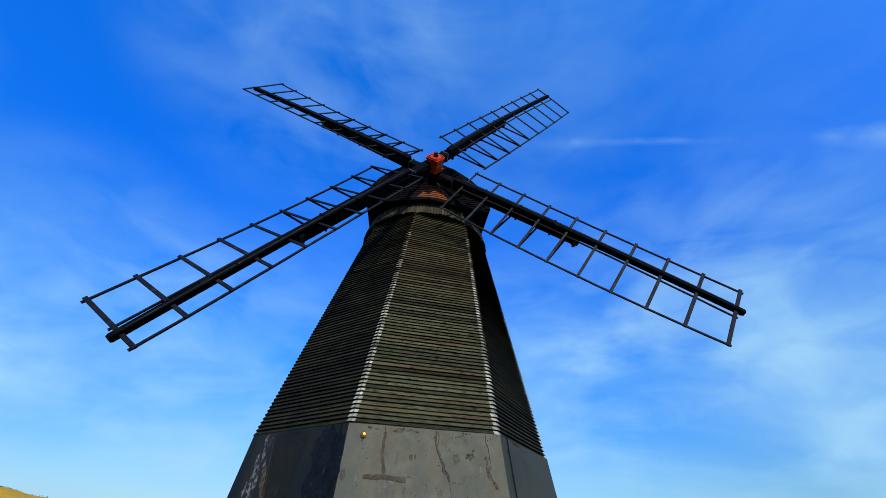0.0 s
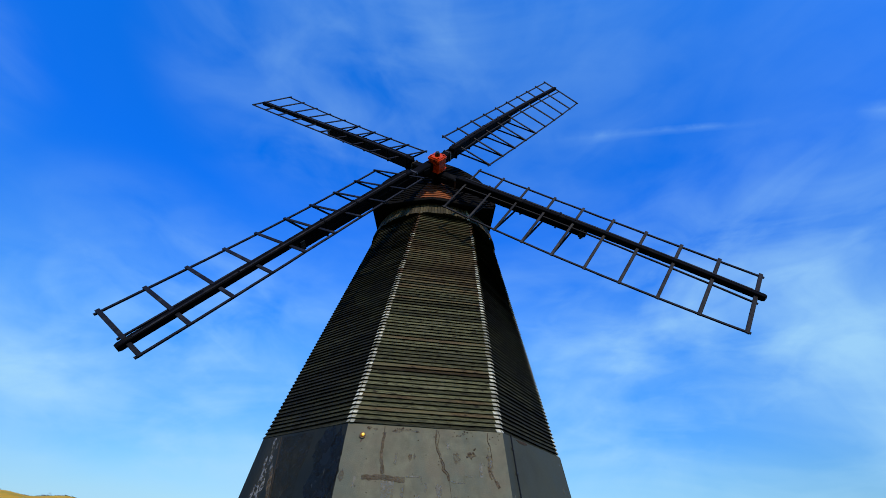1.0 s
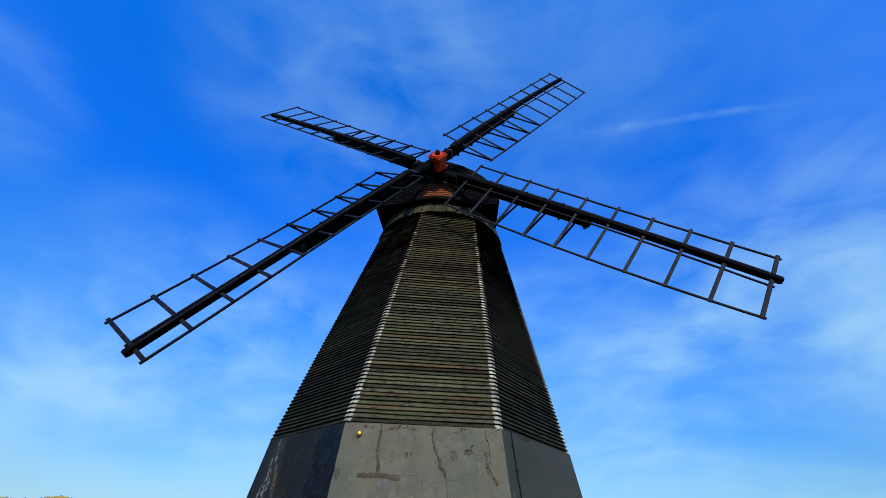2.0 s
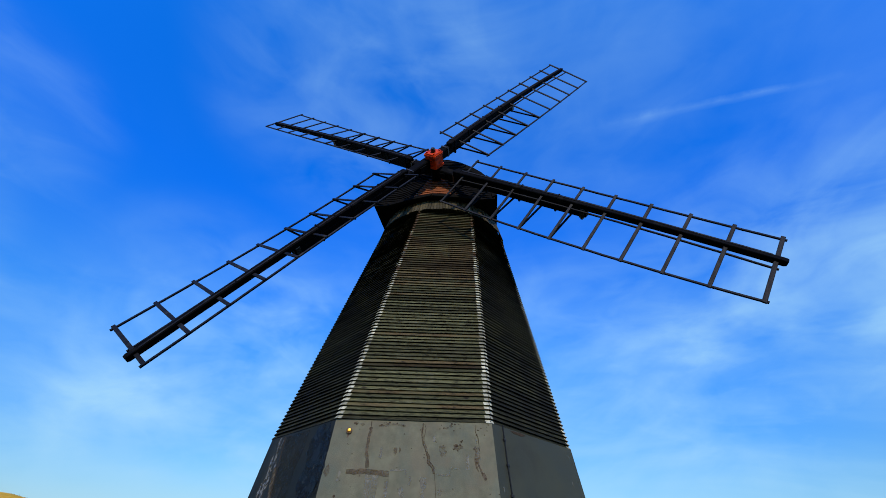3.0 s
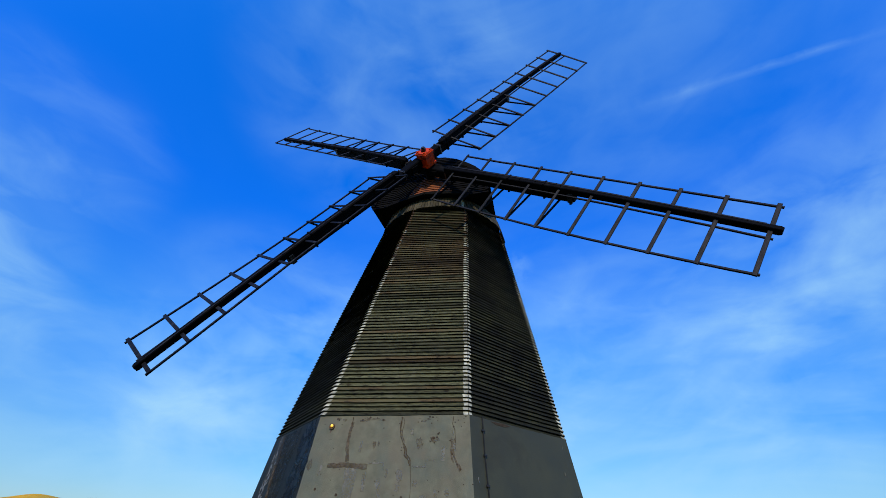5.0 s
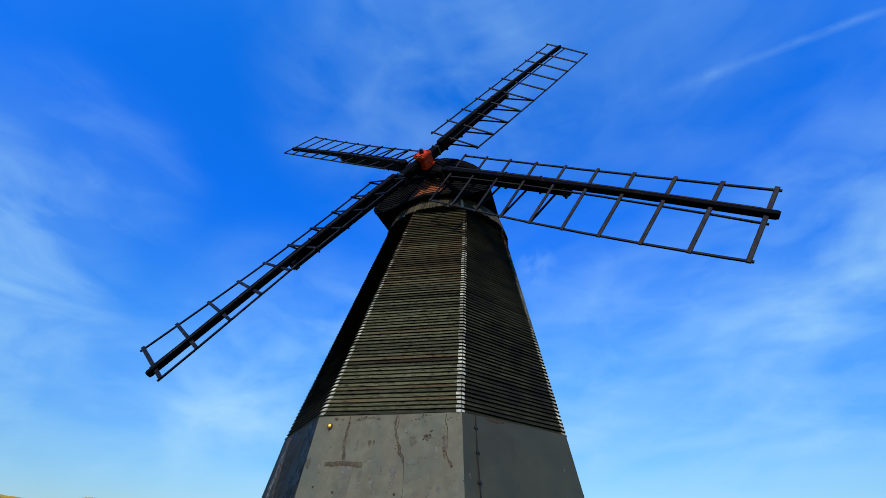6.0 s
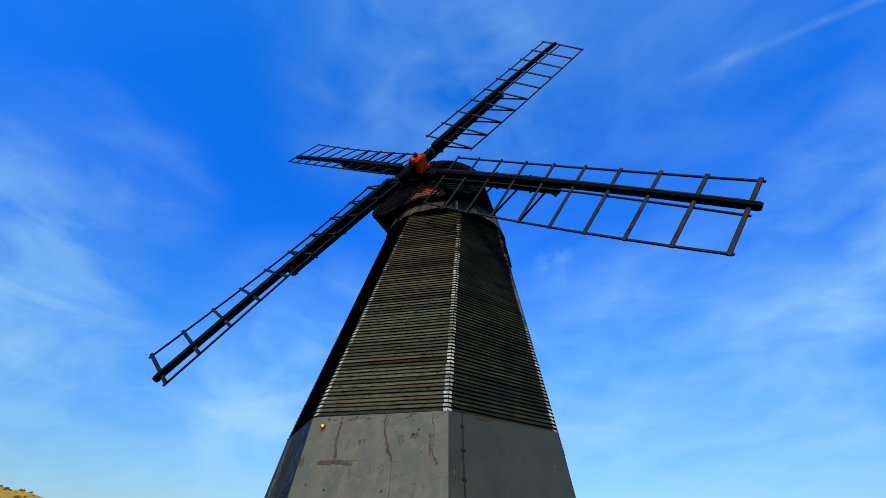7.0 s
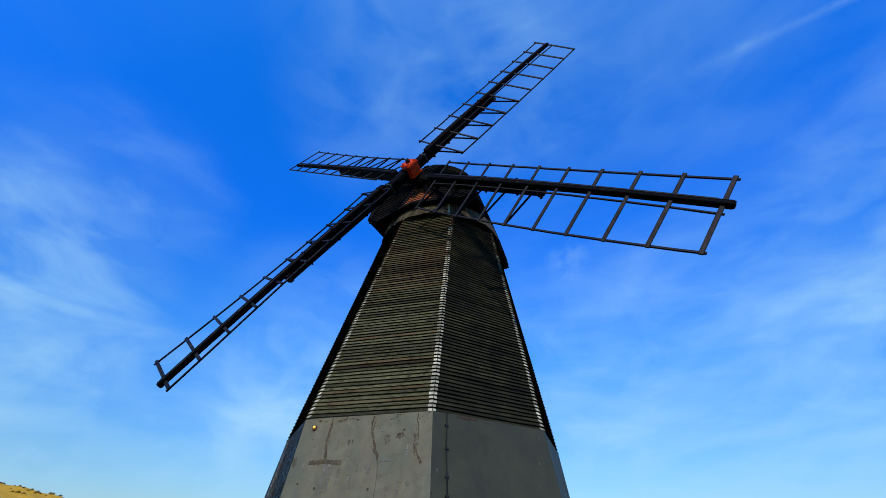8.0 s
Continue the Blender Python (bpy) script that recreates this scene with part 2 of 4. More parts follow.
M_IRON = material("black_iron", (0.012, 0.012, 0.012), 0.5, metal=0.2, scale=14, spread=0.4, stain=0.4, stain_col=(0.07, 0.045, 0.03), bump=0.3)
M_ORANGE = material("orange_red_painted_iron", (0.58, 0.042, 0.001), 0.5, scale=8, spread=0.25, stain=0.85, stain_col=(0.05, 0.008, 0.003), stain_scale=4.5, stain_lo=0.53, stain_hi=0.6,
                    bump=0.3, spec=0.14)
M_ROOF = material("tarred_and_shaded_cap_board", (0.006, 0.0055, 0.005), 0.85, grain=(3, 0.8, 3), scale=4, spread=0.5, stain=0.5, stain_col=(0.008, 0.0075, 0.006),
                  stain_scale=2, bump=0.5, piece=0.3, spec=0.05)
M_BREAST = material("red_brown_breast_board", (0.25, 0.075, 0.025), 0.75, grain=(1, 1, 9), scale=3, spread=0.4, stain=0.6, stain_col=(0.09, 0.035, 0.018),
                    stain_scale=2, bump=0.4, piece=0.25, spec=0.2)
M_PETTI = material("grey_brown_petticoat_board", (0.066, 0.056, 0.031), 0.85, grain=(6, 6, 0.7), scale=3, spread=0.45, stain=0.6, stain_col=(0.05, 0.042, 0.03),
                   stain_scale=2, bump=0.5, piece=0.55, spec=0.15)
M_CABLE = material("dark_conduit", (0.010, 0.011, 0.011), 0.6, scale=20, spread=0.2, stain=0.3, bump=0.1, spec=0.12)
M_LENS = material("amber_lamp_lens", (0.30, 0.13, 0.02), 0.15, scale=10, spread=0.1, stain=0, bump=0.0, spec=0.8)
# glowing colour for the bright spot on the lamp's lens
M_GLOW = material("lens_bright_spot", (0.9, 0.6, 0.1), 0.4, scale=10, spread=0.1, stain=0, bump=0.0, spec=0.5)
M_GLOW.node_tree.nodes["Principled BSDF"].inputs["Emission Color"].default_value = (1.0, 0.55, 0.05, 1)
M_GLOW.node_tree.nodes["Principled BSDF"].inputs["Emission Strength"].default_value = 0.9
M_BRASS = material("brown_lamp_rim", (0.075, 0.036, 0.012), 0.6, metal=0.0, scale=20, spread=0.3, stain=0.3, bump=0.1)
M_GRASS = material("dry_downland_grass", (0.72, 0.36, 0.015), 0.95, scale=0.35, spread=0.3, stain=0.7, stain_col=(0.42, 0.28, 0.03), stain_scale=0.05,
                   bump=0.8, fine=2.0, spec=0.1)
M_LEAF = material("gorse_leaf", (0.26, 0.17, 0.02), 0.8, scale=3, spread=0.5, stain=0.4, stain_col=(0.14, 0.09, 0.03), bump=0, spec=0.2)
M_HEDGE = material("bare_brown_hedge", (0.06, 0.038, 0.026), 0.9, scale=1.5, spread=0.5, stain=0.4, stain_col=(0.03, 0.035, 0.015), bump=0, spec=0.1)
M_STEM = material("shrub_stem", (0.09, 0.065, 0.04), 0.9, scale=5, spread=0.3, stain=0.3, bump=0.3)


def green_near(mat, radius):
    """Short green grass round the mill, unseen and kept dark to cut bounced light, which turns to dry golden grass
    further off.
    """
    t = mat.node_tree
    b = t.nodes["Principled BSDF"]
    was = b.inputs["Base Color"].links[0].from_socket
    co = t.nodes.new("ShaderNodeTexCoord")
    far = t.nodes.new("ShaderNodeVectorMath")
    far.operation = "LENGTH"
    t.links.new(co.outputs["Object"], far.inputs[0])
    n = node(t, "ShaderNodeTexNoise", Scale=0.05, Detail=4.0)
    t.links.new(co.outputs["Object"], n.inputs["Vector"])
    d = maths(t, "MULTIPLY", far.outputs["Value"], maths(t, "ADD", n.outputs[0], 0.5))
    fac = ramp(t, maths(t, "DIVIDE", d, radius), [(0.6, grey(0)), (1.0, grey(1))])
    g = node(t, "ShaderNodeTexNoise", Scale=1.5, Detail=6.0)
    t.links.new(co.outputs["Object"], g.inputs["Vector"])
    mx = node(t, "ShaderNodeMixRGB")
    t.links.new(fac, mx.inputs[0])
    t.links.new(ramp(t, g.outputs[0], [(0.3, (0.030, 0.045, 0.012)), (0.7, (0.075, 0.085, 0.026))]), mx.inputs[1])
    t.links.new(was, mx.inputs[2])
    t.links.new(mx.outputs[0], b.inputs["Base Color"])


green_near(M_GRASS, 120.0)


# ---------------------------------------------------------------- mesh helpers
def mesh_of(name, verts, faces, mat, smooth=False):
    me = bpy.data.meshes.new(name)
    me.from_pydata([tuple(v) for v in verts], [], faces)
    me.update()
    me.materials.append(mat)
    if smooth:
        for p in me.polygons:
            p.use_smooth = True
    return me


def piece(name, me, parent, label=""):
    ob = new(name, me)
    ob.parent = parent
    if label:
        ob["label"] = label
    return ob


def part(name, bm, mat, parent, label=""):
    me = bpy.data.meshes.new(name)
    bmesh.ops.recalc_face_normals(bm, faces=bm.faces)
    bm.to_mesh(me)
    bm.free()
    me.materials.append(mat)
    return piece(name, me, parent, label)


def thing(name, label, category, group="", kind="", at=None):
    ob = new(name)
    ob.empty_display_size = 0.3
    if at is not None:
        ob.matrix_world = at
    return tagged(ob, label, category, group, kind)


def beam(bm, stations, bev=0.0):
    """A beam through stations of (centre, half side vector, half up vector), closed at both ends."""
    rings = []
    for c, s, u in stations:
        c, s, u = Vector(c), Vector(s), Vector(u)
        if bev:
            k = 1 - bev
            pts = [c + s * k + u, c + s + u * k, c + s - u * k, c + s * k - u, c - s * k - u, c - s - u * k, c - s + u * k, c - s * k + u]
        else:
            pts = [c + s + u, c + s - u, c - s - u, c - s + u]
        rings.append([bm.verts.new(p) for p in pts])
    m = len(rings[0])
    for r0, r1 in zip(rings, rings[1:]):
        for i in range(m):
            bm.faces.new((r0[i], r0[(i + 1) % m], r1[(i + 1) % m], r1[i]))
    bm.faces.new(list(reversed(rings[0])))
    bm.faces.new(rings[-1])
    return bm


def bar(bm, p, q, w, h, up=(0, 0, 1), bev=0.25, bow=0.0):
    p, q, up = Vector(p), Vector(q), Vector(up)
    d = (q - p).normalized()
    s = d.cross(up).normalized()
    u = s.cross(d)
    mid = (p + q) / 2 + u * bow
    return beam(bm, [(p, s * w / 2, u * h / 2), (mid, s * w / 2, u * h / 2), (q, s * w / 2, u * h / 2)], bev)


def rod(bm, p, q, r0, r1=None, n=10):
    p, q = Vector(p), Vector(q)
    d = (q - p).normalized()
    s = d.orthogonal().normalized()
    u = d.cross(s)
    rings = []
    for c, r in ((p, r0), (q, r0 if r1 is None else r1)):
        rings.append([bm.verts.new(c + (s * math.cos(a) + u * math.sin(a)) * r) for a in (2 * math.pi * i / n for i in range(n))])
    for i in range(n):
        bm.faces.new((rings[0][i], rings[0][(i + 1) % n], rings[1][(i + 1) % n], rings[1][i]))
    bm.faces.new(list(reversed(rings[0])))
    bm.faces.new(rings[1])
    return bm


rng = random.Random(4)

# ---------------------------------------------------------------- ground: one sheet of downland with a hill
SKYLINE = [(0, 0.3), (60, 0.4), (100, 0.8), (122, 0.75), (128, 1.1), (132.4, 1.9), (135.5, 2.40), (138, 2.2), (140.5, 2.5), (143, 2.1), (146, 2.1), (149, 2.45), (151, 2.2), (153.5, 2.45), (157, 1.95), (160, 2.15), (162.5, 2.55), (165, 2.95), (174, 4.2), (190, 3.4), (215, 2.0), (240, 0.8), (300, 0.3), (360, 0.3)]


def skyline(az):
    az %= 360
    for (a0, e0), (a1, e1) in zip(SKYLINE, SKYLINE[1:]):
        if a0 <= az <= a1:
            f = (az - a0) / (a1 - a0)
            f = f * f * (3 - 2 * f)
            return e0 + (e1 - e0) * f
    return 0.3


CREST = 330.0


def ground_z(x, y):
    r = math.hypot(x, y)
    f = min(1, max(0, (r - 45) / (CREST - 45)))
    f = f * f * (3 - 2 * f)
    top = math.tan(radians(skyline(math.degrees(math.atan2(y, x))))) * CREST + 1.6
    z = top * f
    if r > CREST:
        z -= (r - CREST) * 0.02 * min(1, (r - CREST) / 400)
    bumps = noise.noise((x * 0.02, y * 0.02, 0.3)) * 0.5 + noise.noise((x * 0.09, y * 0.09, 1.7)) * 0.3
    return z + bumps * min(1, max(0, (r - 25) / 150))


def build_ground():
    radii = [0, 6, 12, 20, 30, 45, 60, 80, 100, 125, 150, 175, 200, 220, 240, 260, 275, 290, 300, 310, 320, 330, 340, 352, 370, 400, 450, 520, 650, 900, 1400, 2200, 3500, 4800]
    n = 720
    verts, faces = [(0, 0, 0)], []
    for r in radii[1:]:
        for i in range(n):
            a = 2 * math.pi * i / n
            x, y = r * math.cos(a), r * math.sin(a)
            verts.append((x, y, max(-60.0, ground_z(x, y))))
    for i in range(n):
        faces.append((0, 1 + i, 1 + (i + 1) % n))
    for k in range(len(radii) - 2):
        for i in range(n):
            a, b = 1 + k * n + i, 1 + k * n + (i + 1) % n
            faces.append((a, a + n, b + n, b))
    tagged(new("ground", mesh_of("ground", verts, faces, M_GRASS, True)), "dry golden downland grass rising to a hill", "ground", kind="structure")


build_ground()


def build_shrub(seed):
    r = random.Random(seed)
    sh = thing("shrub", "small olive-gold gorse shrub on the dry hillside", "shrub", "shrubs on the hill")
    bm = bmesh.new()
    for _ in range(5):
        a, l = r.uniform(0, 6.28), r.uniform(0.5, 0.9)
        rod(bm, (0, 0, -0.1), (math.cos(a) * l * 0.6, math.sin(a) * l * 0.6, l), 0.05, 0.015, 6)
    part("stem", bm, M_STEM, sh)
    verts, faces = [], []
    for _ in range(420):
        a, u = r.uniform(0, 6.28), r.random() ** 0.6
        h = r.uniform(0.15, 1.0)
        w = 1.1 * math.sqrt(max(0.05, 1 - (h - 0.35) ** 2 * 2)) * u * r.uniform(0.7, 1.15)
        c = Vector((math.cos(a) * w, math.sin(a) * w * 0.8, h * 1.35 * r.uniform(0.8, 1.1)))
        d1 = Vector((r.gauss(0, 1), r.gauss(0, 1), r.gauss(0, 1))).normalized() * r.uniform(0.08, 0.16)
        d2 = d1.orthogonal().normalized() * r.uniform(0.05, 0.09)
        k = len(verts)
        verts += [c - d1, c + d2, c + d1, c - d2]
        faces.append((k, k + 1, k + 2, k + 3))
    piece("crown", mesh_of("crown", verts, faces, M_LEAF), sh, "olive and brown leaves")
    return sh


def plant_shrubs():
    kinds = [build_shrub(11), build_shrub(12), build_shrub(13)]
    spots = [(158.0, 327, 0.9), (159.2, 326, 0.6), (160.3, 325, 0.8), (158.9, 326, 0.5), (153.0, 326, 0.5), (160.9, 326, 0.7), (161.6, 324, 0.55), (162.5, 326, 0.8), (163.1, 322, 0.6), (163.9, 325, 0.9), (164.8, 300, 1.1), (166.2, 318, 0.9)]
    for i in range(34):
        spots.append((161.0 + 0.2 * i + rng.uniform(-0.2, 0.2), 190 + 90 * rng.random(), 0.7 + 0.8 * rng.random()))
    for i, (az, r, s) in enumerate(spots):
        x, y = r * math.cos(radians(az)), r * math.sin(radians(az))
        m = pose(x, y, ground_z(x, y) - 0.1, 0, 0, rng.uniform(0, 360))
        ob = kinds[i] if i < 3 else copy_thing(kinds[i % 3], m)
        ob.matrix_world = m @ Matrix.Diagonal((s * 0.75, s * 0.75, s * 0.42, 1))


plant_shrubs()


def build_hedge():
    """A low dark hedge along the hill's crest."""
    r = random.Random(21)
    verts, faces = [], []
    for i in range(3400):
        az = radians(r.uniform(126, 148.3))
        d = CREST - 4 + r.gauss(0, 0.5)
        x, y = d * math.cos(az), d * math.sin(az)
        c = Vector((x, y, ground_z(x, y) + abs(r.gauss(0, 0.45)) * (0.8 + 0.5 * noise.noise((x * 0.2, y * 0.2, 0)))))
        d1 = Vector((r.gauss(0, 1), r.gauss(0, 1), r.gauss(0, 1))).normalized() * r.uniform(0.2, 0.4)
        d2 = d1.orthogonal().normalized() * r.uniform(0.12, 0.25)
        k = len(verts)
        verts += [c - d1, c + d2, c + d1, c - d2]
        faces.append((k, k + 1, k + 2, k + 3))
    tagged(new("hedge", mesh_of("hedge", verts, faces, M_HEDGE)), "low dark brown hedge along the hill's crest", "hedge", kind="stuff")


build_hedge()

# ---------------------------------------------------------------- the tower: rendered base and weatherboarded smock, eight-sided
PHI = radians(-99.4)
SMOCK_FOOT, SMOCK_HEAD = 3.504, 10.62
R_FOOT, SLOPE = 3.92, 0.22875
LEAN = (0.225 / 6, 0.201 / 6)
UNEVEN = {7: -0.05, 0: 0.035, 1: 0.035, 2: -0.045, 3: -0.03}
# how far each corner post stands off the true octagon: at the foot (x, y), at the head (x, y)
SET = {7: (0.034, 0.029, 0.097, -0.230), 0: (0.048, -0.008, 0.086, 0.081), 1: (-0.022, -0.028, 0.034, 0.193), 2: (-0.070, -0.021, -0.078, 0.219), 3: (0.0, 0.0, -0.10, 0.14), 4: (0.0, 0.0, -0.14, 0.05), 5: (0.0, 0.0, -0.08, 0.0), 6: (0.0, 0.0, 0.02, -0.10)}
BASE_R, BASE_SLOPE = 3.94, 0.15
# the base's corners that are not quite true: x, y at 3.5 m and at 2.4 m
BASE_AT = {7: (-3.140, -2.258, -3.234, -2.415), 0: (-0.634, -3.935, -0.642, -4.089), 1: (2.326, -3.286, 2.441, -3.456), 2: (3.808, -0.730, 3.995, -0.763)}


def smock(k, z, out=0.0):
    """Corner k of the smock at height z, moved out by that much."""
    a = PHI + k * math.pi / 4
    h = z - SMOCK_FOOT
    r = R_FOOT - SLOPE * h + out + UNEVEN.get(k % 8, 0.0)
    x0, y0, x1, y1 = SET[k % 8]
    f = h / (SMOCK_HEAD - SMOCK_FOOT)
    return Vector((r * math.cos(a) + LEAN[0] * h + x0 + (x1 - x0) * f, r * math.sin(a) + LEAN[1] * h + y0 + (y1 - y0) * f, z))


def base(k, z, out=0.0):
    """Corner k of the base at height z, moved out by that much."""
    a = PHI + k * math.pi / 4
    if k % 8 in BASE_AT:
        x0, y0, x1, y1 = BASE_AT[k % 8]
        f = (3.5 - z) / 1.1
        return Vector((x0 + (x1 - x0) * f + out * math.cos(a), y0 + (y1 - y0) * f + out * math.sin(a), z))
    r = BASE_R + BASE_SLOPE * (SMOCK_FOOT - z) + out
    return Vector((r * math.cos(a), r * math.sin(a), z))


tower = thing("windmill_tower", "eight-sided smock mill tower, dark weatherboards over a rendered base", "windmill")


WALLS = {}


def build_base():
    # front wall has the palest base colour, its neighbours much darker ones
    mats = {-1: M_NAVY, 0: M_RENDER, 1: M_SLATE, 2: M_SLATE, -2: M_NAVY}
    labels = {-1: "blue-black painted render, patchy and flaking", 0: "pale grey-brown render with cracks and patches", 1: "slate-grey painted render"}
    levels = [-0.3, 0.0, 0.6, 1.2, 1.8, 2.2, 2.6, 3.0, 3.3, 3.502]
    cols = 10
    for k in range(-3, 5):
        verts, faces = [], []
        for side in (0.0, -0.35):
            for z in levels:
                for i in range(cols + 1):
                    f = i / cols
                    p = base(k, z, side).lerp(base(k + 1, z, side), f)
                    if side == 0.0 and 0 < i < cols:
                        a = PHI + (k + 0.5) * math.pi / 4
                        p += Vector((math.cos(a), math.sin(a), 0)) * (noise.noise((p.x * 1.1, p.y * 1.1, p.z * 1.1)) * 0.004)
                    verts.append(p)
        w, nl = cols + 1, len(levels)
        for s in range(2):
            for j in range(nl - 1):
                for i in range(cols):
                    q = s * w * nl + j * w + i
                    faces.append((q, q + 1, q + w + 1, q + w) if s == 0 else (q, q + w, q + w + 1, q + 1))
        o = w * nl
        for j in range(nl - 1):
            for i in (0, cols):
                q = j * w + i
                faces.append((q, q + w, q + w + o, q + o))
        for i in range(cols):
            q = (nl - 1) * w + i
            faces.append((q, q + 1, q + 1 + o, q + o))
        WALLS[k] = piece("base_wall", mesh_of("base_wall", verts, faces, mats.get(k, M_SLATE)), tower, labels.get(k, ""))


build_base()


def on_base(k, f, z, out=0.0):
    """A point on base wall k, f of the way along it."""
    a = PHI + (k + 0.5) * math.pi / 4
    return base(k, z).lerp(base(k + 1, z), f) + Vector((math.cos(a), math.sin(a), 0.2)).normalized() * out


def blot(name, k, outline, mat, out=0.006, label=""):
    """A thin raised patch on base wall k, from an outline of (along, height) in metres from the wall's foot corner line."""
    width = (base(k + 1, 3.0) - base(k, 3.0)).length
    n = len(outline)
    top = [on_base(k, x / width, z, out) for x, z in outline]
    back = [on_base(k, x / width, z, -0.015) for x, z in outline]
    mid = on_base(k, sum(x for x, _ in outline) / n / width, sum(z for _, z in outline) / n, out)
    verts = top + back + [mid]
    faces = [(2 * n, i, (i + 1) % n) for i in range(n)] + [(i, i + n, (i + 1) % n + n, (i + 1) % n) for i in range(n)]
    return piece(name, mesh_of(name, verts, faces, mat), WALLS[k], label)


def ragged(cx, cz, rx, rz, n=18, rough=0.3, seed=1):
    r = random.Random(seed)
    return [(cx + rx * math.cos(a) * (1 + r.uniform(-rough, rough)), cz + rz * math.sin(a) * (1 + r.uniform(-rough, rough))) for a in (2 * math.pi * i / n for i in range(n))]


def streak(points, w, seed=1):
    """An uneven ribbon along points of (along, height)."""
    r = random.Random(seed)
    fine = []
    for (x0, z0), (x1, z1) in zip(points, points[1:]):
        for s in range(4):
            fine.append((x0 + (x1 - x0) * s / 4, z0 + (z1 - z0) * s / 4))
    fine.append(points[-1])
    left, right = [], []
    for i, (x, z) in enumerate(fine):
        a, b = fine[max(0, i - 1)], fine[min(len(fine) - 1, i + 1)]
        d = math.hypot(b[0] - a[0], b[1] - a[1]) or 1
        nx, nz = -(b[1] - a[1]) / d, (b[0] - a[0]) / d
        h = w / 2 * r.uniform(0.55, 1.35)
        left.append((x + nx * h, z + nz * h))
        h = w / 2 * r.uniform(0.55, 1.35)
        right.append((x - nx * h, z - nz * h))
    return left, right


def ribbon(name, k, points, w, mat, seed=1, out=0.006, label=""):
    width = (base(k + 1, 3.0) - base(k, 3.0)).length
    left, right = streak(points, w, seed)
    verts, faces = [], []
    for (a, b) in zip(left, right):
        verts += [on_base(k, a[0] / width, a[1], out), on_base(k, b[0] / width, b[1], out), on_base(k, a[0] / width, a[1], -0.015), on_base(k, b[0] / width, b[1], -0.015)]
    for i in range(len(left) - 1):
        q = 4 * i
        faces += [(q, q + 1, q + 5, q + 4), (q + 2, q, q + 4, q + 6), (q + 1, q + 3, q + 7, q + 5)]
    e = 4 * (len(left) - 1)
    faces += [(0, 2, 3, 1), (e, e + 1, e + 3, e + 2)]
    return piece(name, mesh_of(name, verts, faces, mat), WALLS[k], label)


def stain_base():
    blot("mortar_patch", 0, streak_outline([(0.42, 2.59), (0.6, 2.585), (0.8, 2.60), (1.0, 2.575), (1.18, 2.58)], 0.08, 3), M_PATCH, label="bare brown mortar patch")
    ribbon("mortar_patch", 0, [(0.78, 2.66), (0.74, 2.85), (0.71, 3.05), (0.73, 3.27), (0.725, 3.36)], 0.058, M_PATCH, 5)
    ribbon("crack", 0, [(0.725, 3.3), (0.72, 3.47)], 0.014, M_CRACK, 6)
    blot("filler_patch", 0, [(0.76, 2.55), (1.0, 2.55), (1.0, 2.3), (0.98, 2.05), (0.82, 2.05), (0.79, 2.3)], M_PALE, 0.004, "pale filler patch")
    ribbon("mortar_patch", 0, [(1.74, 3.46), (1.73, 3.3), (1.77, 3.1), (1.83, 2.95), (1.86, 2.84), (1.87, 2.76), (1.95, 2.70), (1.97, 2.60)], 0.045, M_FAINT, 7)
    ribbon("crack", 0, [(1.745, 3.47), (1.72, 3.25), (1.75, 3.1), (1.82, 2.96), (1.85, 2.86), (1.845, 2.77), (1.93, 2.70), (1.965, 2.60)], 0.009, M_CRACK, 8, 0.007)
    ribbon("crack", 0, [(1.77, 3.45), (1.80, 3.37), (1.77, 3.21), (1.77, 3.1)], 0.006, M_CRACK, 10, 0.007)
    ribbon("crack", 0, [(1.83, 2.97), (1.89, 2.87), (1.89, 2.79), (1.95, 2.73), (1.98, 2.6)], 0.008, M_CRACK, 14, 0.008)
    ribbon("crack", 0, [(1.98, 2.59), (2.0, 2.38), (2.01, 2.18), (2.0, 1.9)], 0.006, M_CRACK, 9, 0.005)
    blot("mortar_patch", 0, ragged(2.12, 2.97, 0.06, 0.11, 18, 0.35, 2), M_FAINT)
    blot("mortar_patch", 0, ragged(2.39, 3.06, 0.09, 0.055, 16, 0.45, 19), M_FAINT, 0.004)
    for i, (x, z, s) in enumerate([(2.39, 3.07, 0.017), (2.45, 3.08, 0.013), (2.47, 3.15, 0.012), (2.32, 3.01, 0.012), (2.35, 3.06, 0.010), (2.40, 2.99, 0.010), (2.49, 3.17, 0.010), (2.77, 3.28, 0.012),
                                   (2.70, 3.03, 0.014), (2.73, 2.80, 0.012), (2.82, 2.63, 0.012), (2.87, 2.55, 0.014), (0.93, 3.41, 0.016), (1.08, 3.46, 0.016), (2.30, 3.47, 0.014), (2.36, 3.46, 0.013), (0.43, 3.41, 0.014), (1.35, 3.41, 0.012)]):
        blot("chip", 0, ragged(x, z, s * 1.2, s * 0.9, 8, 0.35, 20 + i), M_CRACK, 0.009)
    ribbon("crack", 0, [(2.77, 3.47), (2.75, 3.33), (2.79, 3.23), (2.80, 2.99)], 0.009, M_CRACK, 11, 0.008)
    blot("mortar_patch", 0, ragged(2.75, 2.92, 0.05, 0.18, 18, 0.35, 34), M_FAINT, 0.004)
    for i, (p, q) in enumerate([((2.71, 2.79), (2.75, 2.66)), ((2.77, 2.76), (2.80, 2.66)), ((2.80, 2.66), (2.86, 2.52)), ((2.84, 2.64), (2.88, 2.54))]):
        ribbon("mortar_patch", 0, [p, q], 0.028, M_PATCH, 50 + i)
